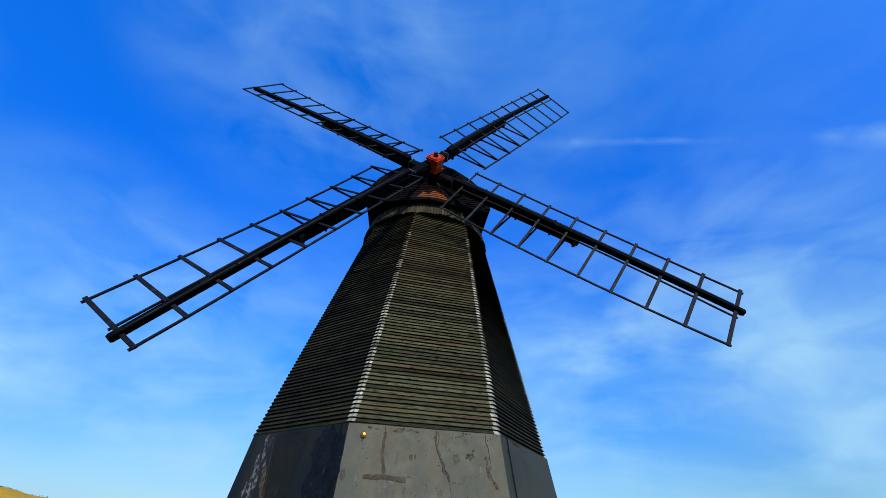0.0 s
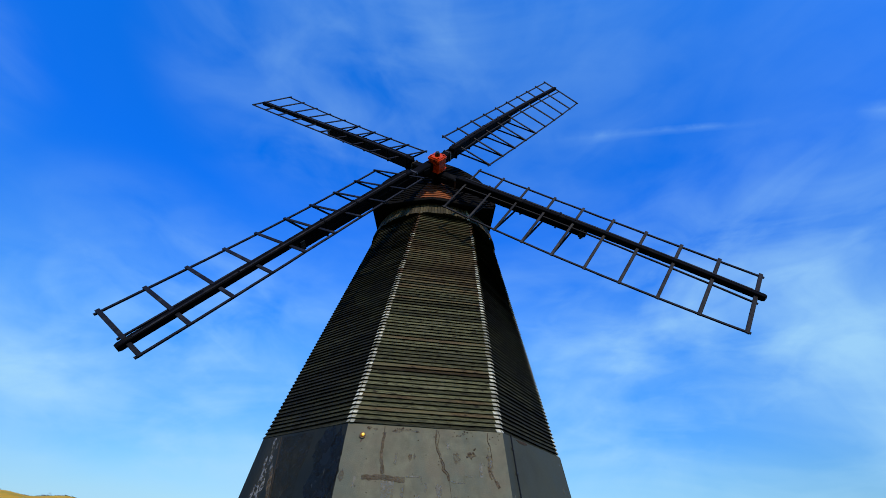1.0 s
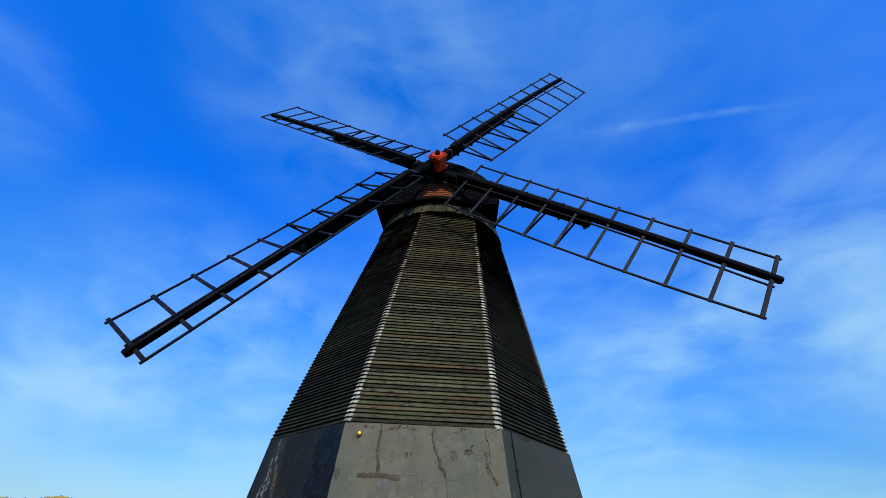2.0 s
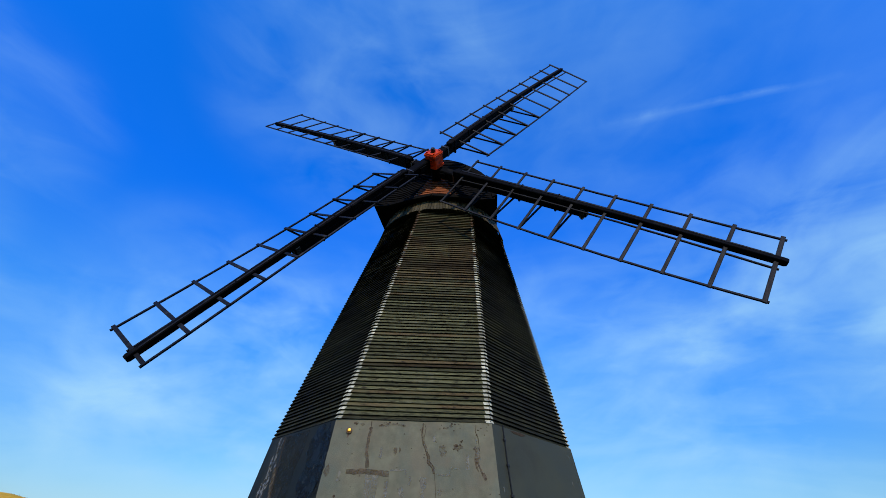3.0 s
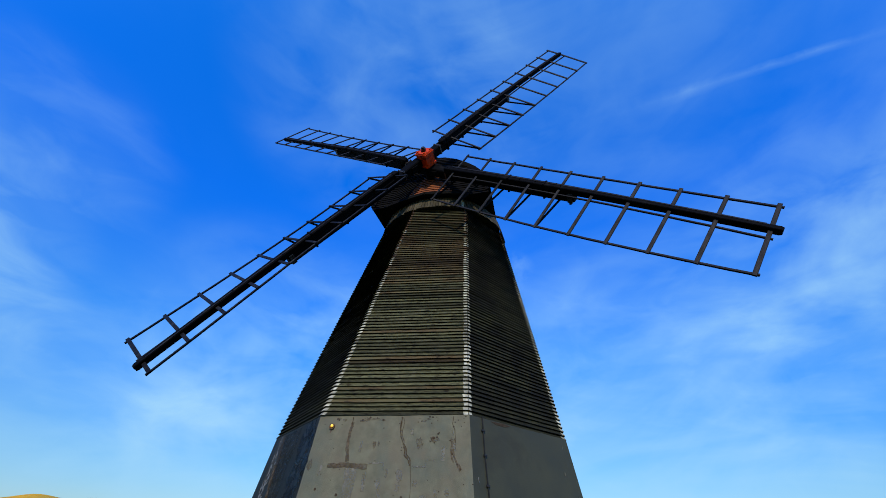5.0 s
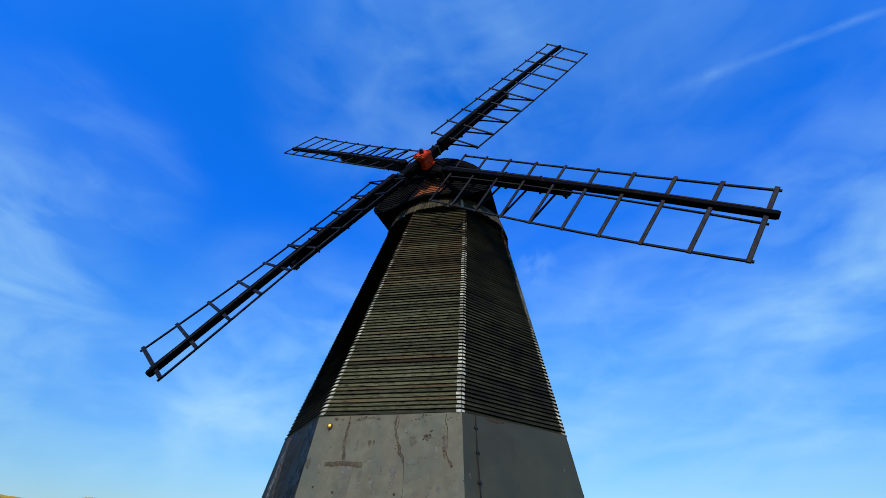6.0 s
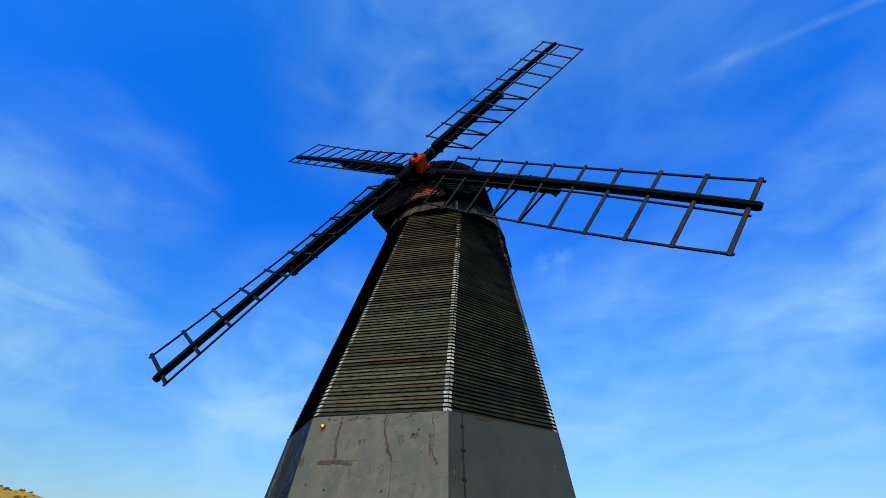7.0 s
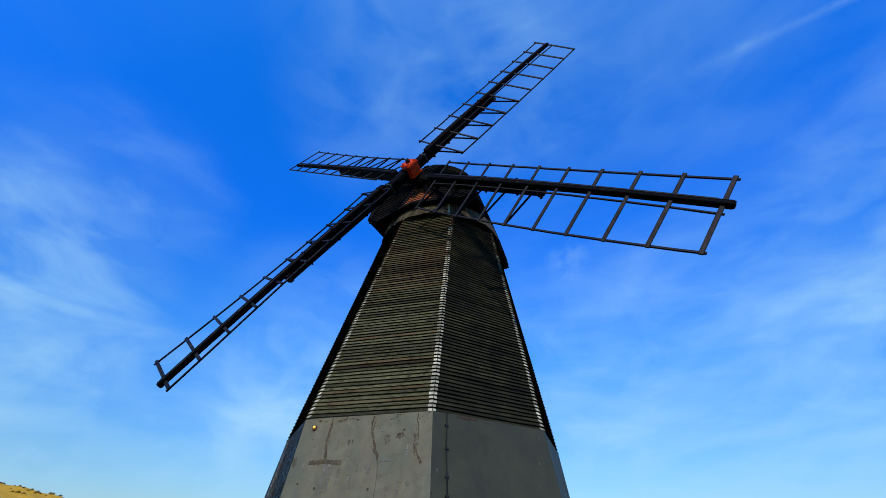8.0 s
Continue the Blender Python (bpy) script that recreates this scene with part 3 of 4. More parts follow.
    blot("mortar_patch", 0, ragged(0.07, 2.6, 0.05, 0.09, 14, 0.35, 4), M_FAINT)
    blot("mortar_patch", 0, ragged(1.25, 2.95, 0.03, 0.06, 12, 0.4, 5), M_FAINT)
    blot("mortar_patch", 0, ragged(1.33, 2.97, 0.018, 0.045, 9, 0.4, 6), M_FAINT)
    for i, (x, w) in enumerate([(0.42, 0.07), (0.55, 0.04), (0.95, 0.09), (1.12, 0.13), (1.32, 0.08), (2.18, 0.05), (2.28, 0.03)]):
        blot("chip", 0, ragged(x, 3.43 - 0.02 * (i % 3), w, 0.020, 14, 0.45, 60 + i), M_FAINT, 0.004)
    blot("filler_patch", 0, ragged(1.79, 2.44, 0.07, 0.12, 12, 0.3, 8), M_PALE, 0.005)
    ribbon("filler_patch", 0, [(2.01, 2.59), (2.13, 2.58), (2.25, 2.58), (2.25, 2.69), (2.41, 2.69)], 0.03, M_PALE, 9, 0.005)
    ribbon("filler_patch", 0, [(1.2, 2.63), (1.47, 2.64), (1.49, 2.52)], 0.022, M_PALE, 92, 0.005)
    blot("filler_patch", 0, ragged(1.42, 2.31, 0.04, 0.08, 12, 0.35, 10), M_PALE, 0.005)
    for i, (x, z) in enumerate([(0.71, 2.12), (1.86, 2.10), (0.3, 2.2)]):
        blot("chip", 0, ragged(x, z, 0.022, 0.022, 12, 0.15, 80 + i), M_CRACK)
    blot("filler_patch", 0, ragged(2.23, 2.11, 0.07, 0.035, 12, 0.3, 12), M_PALE, 0.006)
    pits = random.Random(77)
    for i in range(46):
        x, z = pits.uniform(0.1, 3.1), pits.choice((pits.uniform(1.6, 3.45), pits.uniform(3.25, 3.47)))
        blot("pit", 0, ragged(x, z, pits.uniform(0.006, 0.014), pits.uniform(0.005, 0.011), 7, 0.4, 300 + i), M_CRACK, 0.005)
    for i in range(14):
        x, z, h = pits.uniform(0.15, 2.9), pits.uniform(2.2, 3.3), pits.uniform(0.08, 0.3)
        ribbon("lime_run", 0, [(x, z), (x + pits.uniform(-0.02, 0.02), z - h / 2), (x + pits.uniform(-0.03, 0.03), z - h)], pits.uniform(0.025, 0.07), M_PALE, 400 + i, 0.004)
    # flaking paint, joint and drips on the blue-black wall
    blot("faded_paint", -1, [(0.9, 3.44), (1.5, 3.44), (2.0, 3.44), (1.98, 3.0), (1.86, 2.7), (1.9, 2.3), (1.8, 1.8), (1.7, 1.2), (1.5, 0.9), (1.35, 1.4), (1.2, 2.0), (1.05, 2.6)], M_OLIVE, 0.004, "faded olive paint")
    for i, (x, z, rx, rz) in enumerate([(2.55, 3.05, 0.36, 0.40), (2.62, 2.45, 0.42, 0.5), (2.5, 1.7, 0.4, 0.6), (2.85, 2.8, 0.2, 0.6)]):
        blot("navy_patch", -1, ragged(x, z, rx, rz, 30, 0.16, 200 + i), M_DEEP, 0.004 + 0.001 * i, "fresher blue-black paint")
    ribbon("joint", -1, [(0.79, 3.46), (0.93, 3.0), (1.10, 2.5), (1.32, 1.9)], 0.02, M_CRACK, 13)
    for i, (x, z, rx, rz) in enumerate([(0.57, 3.36, 0.05, 0.10), (0.63, 3.2, 0.04, 0.09), (0.69, 3.02, 0.05, 0.12), (0.62, 2.86, 0.04, 0.08), (0.68, 2.7, 0.09, 0.08), (0.58, 2.58, 0.05, 0.1), (0.74, 2.5, 0.06, 0.11),
                                        (0.62, 2.38, 0.06, 0.07), (0.70, 2.25, 0.09, 0.1), (0.55, 2.14, 0.06, 0.1), (0.82, 2.85, 0.03, 0.12), (0.50, 2.95, 0.03, 0.16), (0.56, 2.75, 0.025, 0.14), (0.64, 2.02, 0.09, 0.12), (0.76, 1.86, 0.05, 0.14), (0.47, 2.4, 0.035, 0.13), (0.74, 3.3, 0.02, 0.1)]):
        blot("flaked_paint", -1, ragged(x, z, rx, rz, 13, 0.45, 100 + i), M_FLAKE, 0.005, "flaked paint showing pale render")
    ribbon("mortar_patch", -1, [(0.86, 2.8), (0.98, 2.5), (1.12, 2.2), (1.2, 1.9)], 0.11, M_PATCH, 15, 0.006)
    for i, (x, z, h) in enumerate([(2.65, 2.66, 0.06), (2.76, 2.41, 0.12), (2.4, 2.45, 0.03), (2.70, 2.5, 0.03)]):
        ribbon("drip", -1, [(x, z + h), (x + 0.01, z - h)], 0.02, M_PALE, 17 + i, 0.005)
    # scuffs on the slate-grey wall
    blot("chip", 1, ragged(0.86, 3.46, 0.24, 0.03, 14, 0.35, 120), M_CRACK, 0.006)
    for i, (x, z, h) in enumerate([(2.63, 2.74, 0.05), (2.79, 3.3, 0.03), (0.12, 2.4, 0.04), (2.5, 2.3, 0.03)]):
        ribbon("drip", 1, [(x, z + h), (x + 0.01, z - h)], 0.018, M_PALE, 21 + i, 0.005)


def streak_outline(points, w, seed):
    left, right = streak(points, w, seed)
    return left + right[::-1]


stain_base()

# the smock's frame behind its boards: solid core, so that no light passes
def build_core():
    verts, faces = [], []
    for z in (SMOCK_FOOT - 0.02, SMOCK_HEAD):
        verts += [smock(k, z, -0.06) for k in range(8)]
    faces = [(i, (i + 1) % 8, (i + 1) % 8 + 8, i + 8) for i in range(8)] + [tuple(range(8, 16)), tuple(reversed(range(8)))]
    return piece("smock_frame", mesh_of("smock_frame", verts, faces, M_BOARD_SHADE), tower, "eight-sided timber smock under dark weatherboards")


smock_frame = build_core()

# ---------------------------------------------------------------- the cap
CAP_C = Vector((0.14, 0.24, 0))
CAP_BACK = Vector((-0.113, 0.994, 0)).normalized()
CAP_SIDE = Vector((0.994, 0.113, 0)).normalized()


def cap_pt(lat, back, z):
    return CAP_C + CAP_SIDE * lat + CAP_BACK * back + Vector((0, 0, z))


cap = thing("mill_cap", "black tarred boat-shaped mill cap, red-brown where its breast is sunlit", "cap roof")
EAVE = 11.30
CAP_PROFILE = [(2.17, 11.30), (2.13, 11.7), (2.02, 12.1), (1.85, 12.45), (1.62, 12.8), (1.3, 13.15), (0.9, 13.5), (0.45, 13.75), (0.0, 13.85)]
CAP_FRONT, CAP_REAR = -2.02, 3.2


def rim(z):
    """How far forward the cap's front edge stands at height z: it leans back towards the ridge."""
    return CAP_FRONT + 0.45 * max(0.0, (z - EAVE) / 2.55)


def profile(f):
    """Half profile of the cap: f from 0 at the eave to 1 at the ridge."""
    x = f * (len(CAP_PROFILE) - 1)
    i = min(int(x), len(CAP_PROFILE) - 2)
    (a, b), (c, d) = CAP_PROFILE[i], CAP_PROFILE[i + 1]
    t = x - i
    return a + (c - a) * t, b + (d - b) * t


def build_cap():
    boards = 14
    for side in (1, -1):
        for j in range(boards):
            f0, f1 = max(0, (j - 0.15) / boards), (j + 1) / boards
            verts = []
            ragged_front = rng.uniform(-0.03, 0.03)
            for back, squeeze in ((None, 1.0), (0.4, 0.965), (1.8, 0.93), (CAP_REAR, 0.88)):
                for f, out in ((f0, 0.035), (f1, 0.008), (f1, -0.03), (f0, -0.02)):
                    lat, z = profile(f)
                    lat2, z2 = profile(min(1, f + 0.03))
                    lat1, z1 = profile(max(0, f - 0.03))
                    nx, nz = (z2 - z1), -(lat2 - lat1)
                    l = math.hypot(nx, nz)
                    zz = z + nz / l * out
                    zz = EAVE + (zz - EAVE) * squeeze
                    verts.append(cap_pt(side * (lat + nx / l * out) * squeeze, rim(z) + ragged_front if back is None else back, zz))
            faces = []
            for s in range(3):
                for i in range(4):
                    faces.append((4 * s + i, 4 * s + (i + 1) % 4, 4 * s + 4 + (i + 1) % 4, 4 * s + 4 + i))
            faces += [(3, 2, 1, 0), (12, 13, 14, 15)]
            piece("roof_board", mesh_of("roof_board", verts, faces, M_ROOF), cap)
    # ridge capping
    bm = bmesh.new()
    bar(bm, cap_pt(0, rim(13.85) - 0.05, 13.87), cap_pt(0, 1.4, 13.86), 0.22, 0.05)
    part("ridge_board", bm, M_ROOF, cap)
    # rear gable, solid
    for back, name, mat, inset in ((CAP_REAR - 0.15, "rear_gable", M_ROOF, 0.93),):
        verts = []
        for b in (back, back + 0.06):
            for s in (1, -1):
                pts = [profile(i / 12) for i in range(13)]
                for lat, z in (pts if s == 1 else reversed(pts[:-1])):
                    verts.append(cap_pt(s * lat * 0.88, b, EAVE + (z - EAVE) * inset - 0.03))
        n = len(verts) // 2
        faces = [tuple(range(n)), tuple(reversed(range(n, 2 * n)))] + [(i, (i + 1) % n, (i + 1) % n + n, i + n) for i in range(n)]
        piece(name, mesh_of(name, verts, faces, mat), cap)
    # soffit ring that closes the cap over the curb
    bm = bmesh.new()
    outer = [(-2.12, CAP_FRONT + 0.1), (2.12, CAP_FRONT + 0.1), (2.1, 1.2), (1.88, CAP_REAR - 0.1), (-1.88, CAP_REAR - 0.1), (-2.1, 1.2)]
    low, high = [bm.verts.new(cap_pt(x, y, 11.22)) for x, y in outer], [bm.verts.new(cap_pt(x, y, 11.30)) for x, y in outer]
    bm.faces.new(low), bm.faces.new(high)
    for i in range(6):
        bm.faces.new((low[i], low[(i + 1) % 6], high[(i + 1) % 6], high[i]))
    part("soffit", bm, M_ROOF, cap)
    # front wall of the cap: overlapping boards as wide as the arch there, the sunlit middle coloured red-brown, the
    # shaded flanks black
    def half(zz):
        for (a, b), (c, d) in zip(CAP_PROFILE, CAP_PROFILE[1:]):
            if b <= zz <= d:
                return a + (c - a) * (zz - b) / (d - b) - 0.05
        return CAP_PROFILE[0][0] - 0.05 if zz < EAVE else 0.0

    def front_back(lat, zz):
        swell = max(0.0, 1 - (lat / 1.25) ** 2)
        return -1.95 + 0.17 * (zz - 11.3) - 0.36 * swell * max(0.0, 1 - (zz - 11.15) / 4.0)

    z = 11.14
    while half(z + 0.15) > 0.15 and z < 13.6:
        z1 = z + 0.118
        w0, w1 = half(z), half(z1)
        m0 = max(0.0, 1.0 - 0.66 * (z - 11.14))
        m1 = m0
        # sun and shade put into colour: red-brown lit triangle, black flanks
        runs = [(-w0, -0.72 * m0, M_ROOF, ""), (-0.72 * m0, 0.96 * m0, M_BREAST, "red-brown weatherboard"), (0.96 * m0, w0, M_ROOF, "")] if z < 12.3 else [(-w0, w0, M_ROOF, "")]
        for x0, x1, mat, label in runs:
            segs = 5
            verts, faces = [], []
            for f in range(segs + 1):
                x = x0 + (x1 - x0) * f / segs
                sag = rng.uniform(-0.006, 0.006)
                for lat, zz, o in ((x, z + sag, 0.045), (x * w1 / w0, z1 + 0.015, 0.012), (x * w1 / w0, z1 + 0.015, -0.02), (x, z + sag, -0.01)):
                    verts.append(cap_pt(lat, front_back(lat, zz) - o, zz))
            for f in range(segs):
                for i in range(4):
                    faces.append((4 * f + i, 4 * f + 4 + i, 4 * f + 4 + (i + 1) % 4, 4 * f + (i + 1) % 4))
            faces += [(0, 1, 2, 3), (4 * segs + 3, 4 * segs + 2, 4 * segs + 1, 4 * segs)]
            piece("breast_board", mesh_of("breast_board", verts, faces, mat), cap, label)
        z = z1
    # weather beam under the shaft and the front edge boards of the cap
    bm = bmesh.new()
    for t0, t1 in ((-1.6, -0.8), (-0.8, 0.0), (0.0, 0.8), (0.8, 1.6)):
        bar(bm, cap_pt(t0, front_back(t0, 11.1) - 0.05, 11.09), cap_pt(t1, front_back(t1, 11.1) - 0.05, 11.09), 0.16, 0.13)
    part("weather_beam", bm, M_ROOF, cap)
    for side in (1, -1):
        bm = bmesh.new()
        st = []
        for i in range(0, 25):
            lat, z = profile(i / 24)
            st.append((cap_pt(side * (lat - 0.06), rim(z) + 0.02, z - 0.03), CAP_BACK * 0.04, (CAP_SIDE * side * lat / 2.4 + Vector((0, 0, 0.5))).normalized() * 0.09))
        beam(bm, st)
        part("barge_board", bm, M_ROOF, cap)


build_cap()

# ---------------------------------------------------------------- shaft head, stocks and the four sails
HUB = Vector((0.417, -2.544, 12.322))
HEAD_AT = Vector((0.54, -2.58, 12.41))
AX_A = Vector((0.83346, -0.02568, -0.55199)).normalized()
AX_N = Vector((0.12354, -0.96498, 0.23143)).normalized()
AX_B = AX_N.cross(AX_A).normalized()
AX_A = AX_B.cross(AX_N)


def sail_frame(u, v, n_off, shift=0.0):
    m = Matrix.Identity(4)
    for col, vec in enumerate((u, v, AX_N, HUB + AX_N * n_off + AX_B * shift)):
        for row in range(3):
            m[row][col] = vec[row]
    return m


def steady(at_root, at_tip, belly=0.0):
    """A measure that changes evenly from the first bar of a sail to its last, with so much more in the middle."""
    def at(x):
        f = (x - 1.4) / 8.55
        return at_root + (at_tip - at_root) * f + 4 * belly * f * (1 - f)
    return at


class Hung:
    """How one sail hangs on its stock: its frame, its twist, rails and bars, its length, how far its tip bows forward and its whip sideways."""

    def __init__(self, u, v, off, along, across, cone, turn, twist, lead, trail, first, step, reach, bow, sway, label):
        self.frame = sail_frame(u, v, off) @ pose(0, 0, 0, 0, cone, turn) @ pose(along, across, 0)
        turn_at = steady(*twist)
        self.twist = lambda x: radians(turn_at(x))
        self.lead, self.trail = steady(*lead), steady(*trail)
        self.first, self.step, self.reach, self.bow, self.sway, self.label = first, step, reach, bow, sway, label

    def whip(self, x):
        return Vector((x, 4 * self.sway * x / 10 * max(0.0, 1 - x / 10), self.bow * (x / 10) ** 2))


N_RU, N_LV = -0.15, 0.15
SAILS = {
    "right": Hung(AX_A, AX_B, N_RU, -0.011, -0.036, 0.51, -0.35, (11.9, 6.5, 2.87), (0.846, 0.755), (-1.259, -1.262, -0.013), 1.437, 0.938, 10.08, 0.281, 0.203,
                  "black lattice common sail, its grey bars worn and chipped, no cloth"),
    "far": Hung(-AX_A, -AX_B, N_RU, 0.005, -0.031, 1.26, 0.09, (12.9, 4.6, 2.12), (0.568, 0.440), (-1.635, -1.533, 0.012), 1.608, 0.925, 9.862, 0.122, -0.128,
                "black lattice common sail with dark wooden bars, no cloth"),
    "low": Hung(-AX_B, AX_A, N_LV, 0.142, -0.118, -1.31, 0.35, (12.7, 0.4, 5.99), (0.700, 0.456, 0.14), (-1.440, -1.305, -0.042), 1.215, 0.931, 9.786, -0.235, 0.015,
                "black lattice common sail with dark wooden bars, no cloth"),
    "top": Hung(AX_B, -AX_A, N_LV, 0.108, 0.0, -0.44, -0.10, (12.4, 17.5, 0.06), (0.781, 0.621), (-1.354, -1.367, -0.030), 1.504, 0.951, 10.137, 0.028, 0.141,
                "black lattice common sail pointing up at the sky, no cloth"),
}

head = thing("windshaft_head", "orange-red iron shaft head with two crossed black stocks", "windmill shaft", at=Matrix.Translation(HEAD_AT - HUB) @ sail_frame(AX_A, AX_B, 0.0))


def build_head():
    bm = bmesh.new()
    s = 0.225
    beam(bm, [((0, 0, -0.24), (s, 0, 0), (0, s, 0)), ((0, 0, 0.27), (s, 0, 0), (0, s, 0)), ((0, 0, 0.30), (s * 0.93, 0, 0), (0, s * 0.93, 0))], 0.12)
    can = part("canister", bm, M_ORANGE, head, "orange-red painted iron canister")
    bm = bmesh.new()
    rod(bm, (0, 0, 0.30), (0, 0, 0.40), 0.085, n=14)
    rod(bm, (0, 0, 0.40), (0, 0, 0.44), 0.06, n=14)
    part("shaft_pin", bm, M_IRON, can)
    for x, y in ((-0.155, -0.155), (0.155, -0.155), (0.155, 0.155), (-0.155, 0.155)):
        bm = bmesh.new()
        rod(bm, (x, y, 0.295), (x, y, 0.335), 0.035, n=6)
        part("bolt", bm, M_ORANGE, can)
    for z in (-0.2, 0.22):
        bm = bmesh.new()
        t = s + 0.025
        beam(bm, [((0, 0, z - 0.035), (t, 0, 0), (0, t, 0)), ((0, 0, z + 0.035), (t, 0, 0), (0, t, 0))], 0.12)
        part("flange", bm, M_ORANGE, can)
    bm = bmesh.new()
    rod(bm, (0, 0, -1.5), (0, 0, -0.22), 0.17, 0.17, 16)
    part("windshaft", bm, M_BLACK, head, "black iron windshaft")
    for name, one, other, across in (("x", "right", "far", Vector((0, 1, 0))), ("y", "top", "low", Vector((1, 0, 0)))):
        ends = [head.matrix_world.inverted() @ (SAILS[k].frame @ SAILS[k].whip(5.4)) - Vector((0, 0, 0.215)) for k in (other, one)]
        bm = bmesh.new()
        st = []
        for u, w in ((-5.62, 0.09), (-5.5, 0.105), (-2.5, 0.135), (-0.4, 0.155), (0.4, 0.155), (2.5, 0.135), (5.5, 0.105), (5.62, 0.09)):
            st.append((ends[0].lerp(ends[1], 0.5 + u / 10.8), across * w, (0, 0, w * 1.08)))
        beam(bm, st, 0.2)
        stock = part("stock", bm, M_BLACK, head, "black tapered timber stock")
        along = (ends[1] - ends[0]).normalized()
        mid = (ends[0] + ends[1]) / 2
        for u in (-0.42, 0.42):
            for e in (-1, 1):
                bm = bmesh.new()
                bar(bm, mid + along * u * 0.8 + across * e * 0.19, mid + along * u * 1.5 + across * e * 0.17, 0.05, 0.2)
                part("wedge", bm, M_BLACK, stock)
            # iron clamp round stock and whip beside the canister, with its bolts
            bm = bmesh.new()
            c = mid + along * u * 2.3
            beam(bm, [(c - along * 0.03, across * 0.165, (0, 0, 0.178)), (c + along * 0.03, across * 0.165, (0, 0, 0.178))], 0.15)
            part("stock_clamp", bm, M_IRON, stock)
            for e in (-1, 1):
                bm = bmesh.new()
                rod(bm, c + across * e * 0.12 + Vector((0, 0, 0.16)), c + across * e * 0.12 + Vector((0, 0, 0.20)), 0.022, n=6)
                part("bolt", bm, M_IRON, stock)


build_head()

def build_sail(h):
    sl = thing("windmill_sail", h.label, "windmill sail", "sails of the windmill", at=h.frame)
    bars = [h.first + h.step * i for i in range(10)]

    def at(x, y, up=0.0):
        """A point of the twisted lattice: along the whip, across it, and above its surface."""
        a = h.twist(x)
        return Vector((x, y * math.cos(a) - up * math.sin(a), y * math.sin(a) + up * math.cos(a) + h.bow * (x / 10) ** 2))

    def spine(x, y=0.0, z=0.0):
        return h.whip(x) + Vector((0, y, z))

    bm = bmesh.new()
    st = []
    for x, w, t in ((0.98, 0.07, 0.06), (1.02, 0.11, 0.10), (1.1, 0.12, 0.112), (2.4, 0.117, 0.11), (3.7, 0.110, 0.105), (5.0, 0.102, 0.10), (6.6, 0.09, 0.093), (8.2, 0.078, 0.087), (h.reach - 0.2, 0.066, 0.08), (h.reach - 0.05, 0.066, 0.08), (h.reach, 0.058, 0.06)):
        st.append((spine(x), (0, w, 0), (0, 0, t)))
    beam(bm, st, 0.18)
    whip = part("whip", bm, M_BLACK, sl, "black timber whip")
    # a thin batten on the whip's front, in lengths
    for x0, x1 in ((1.3, 4.1), (4.14, 7.2), (7.24, h.reach - 0.3)):
        bm = bmesh.new()
        e = 0.035 + rng.uniform(-0.006, 0.006)
        beam(bm, [(spine(x, e, 0.118 - 0.0042 * x), (0, 0.022, 0), (0, 0, 0.014)) for x in (x0, (x0 + x1) / 2, x1)], 0.2)
        part("batten", bm, M_BAR, whip, "worn grey batten")
    for i, x in enumerate(bars):
        a = h.twist(x)
        bm = bmesh.new()
        j = rng.uniform(-0.012, 0.012)
        width = (0.06, 0.07, 0.07, 0.075, 0.075, 0.08, 0.085, 0.085, 0.09, 0.09)[i]
        bar(bm, at(x + j, h.trail(x) - 0.06), at(x, h.lead(x) + 0.06), width, 0.042, (0, -math.sin(a), math.cos(a)), bow=rng.uniform(-0.008, 0.008))
        part("sail_bar", bm, M_BAR, sl, "grey worn wooden bar" if i == 0 else "")
        if i < 5:
            bm = bmesh.new()
            bar(bm, spine(x + 0.02, -0.08, -0.29), at(x + 0.01, h.trail(x) + 0.06, -0.035), 0.05, 0.05, (0, 0, 1))
            part("brace", bm, M_BLACK, sl)
    for name, across, w in (("leading_rail", h.lead, 0.05), ("trailing_rail", h.trail, 0.05), ("inner_rail", lambda x: h.whip(x).y - 0.25, 0.04)):
        bm = bmesh.new()
        st = []
        x0, x1 = bars[0] - 0.07, bars[9] + 0.09
        for k in range(19):
            x = x0 + (x1 - x0) * k / 18
            y = across(x)
            st.append((at(x, y + noise.noise((x * 1.3, y, 2.0)) * 0.010, -0.03), (0, w / 2, 0), (0, 0, 0.02)))
        beam(bm, st)
        part(name, bm, M_BAR, sl)
    for x, w in ((1.25, 0.131), (2.2, 0.129), (3.5, 0.123), (4.7, 0.115)):
        bm = bmesh.new()
        beam(bm, [(spine(x - 0.022, 0, -0.13), (0, w, 0), (0, 0, 0.25)), (spine(x + 0.022, 0, -0.13), (0, w, 0), (0, 0, 0.25))], 0.1)
        part("strap", bm, M_BLACK, sl)
    for x in (1.15, 1.9, 2.6, 3.1, 3.9, 4.4, 5.2):
        bm = bmesh.new()
        e = rng.uniform(-0.05, -0.01)
        rod(bm, spine(x, e, 0.08), spine(x, e, 0.132), 0.016, n=6)
        part("bolt", bm, M_BLACK, sl)
    bm = bmesh.new()
    beam(bm, [(spine(5.44, 0, -0.2), (0, 0.118, 0), (0, 0, 0.15)), (spine(5.58, 0, -0.2), (0, 0.118, 0), (0, 0, 0.15))], 0.1)
    bar(bm, spine(5.51, -0.06, -0.34), spine(5.51, -0.06, -0.40), 0.09, 0.07, (1, 0, 0))
    part("clamp", bm, M_IRON, sl)


for hung in SAILS.values():
    build_sail(hung)

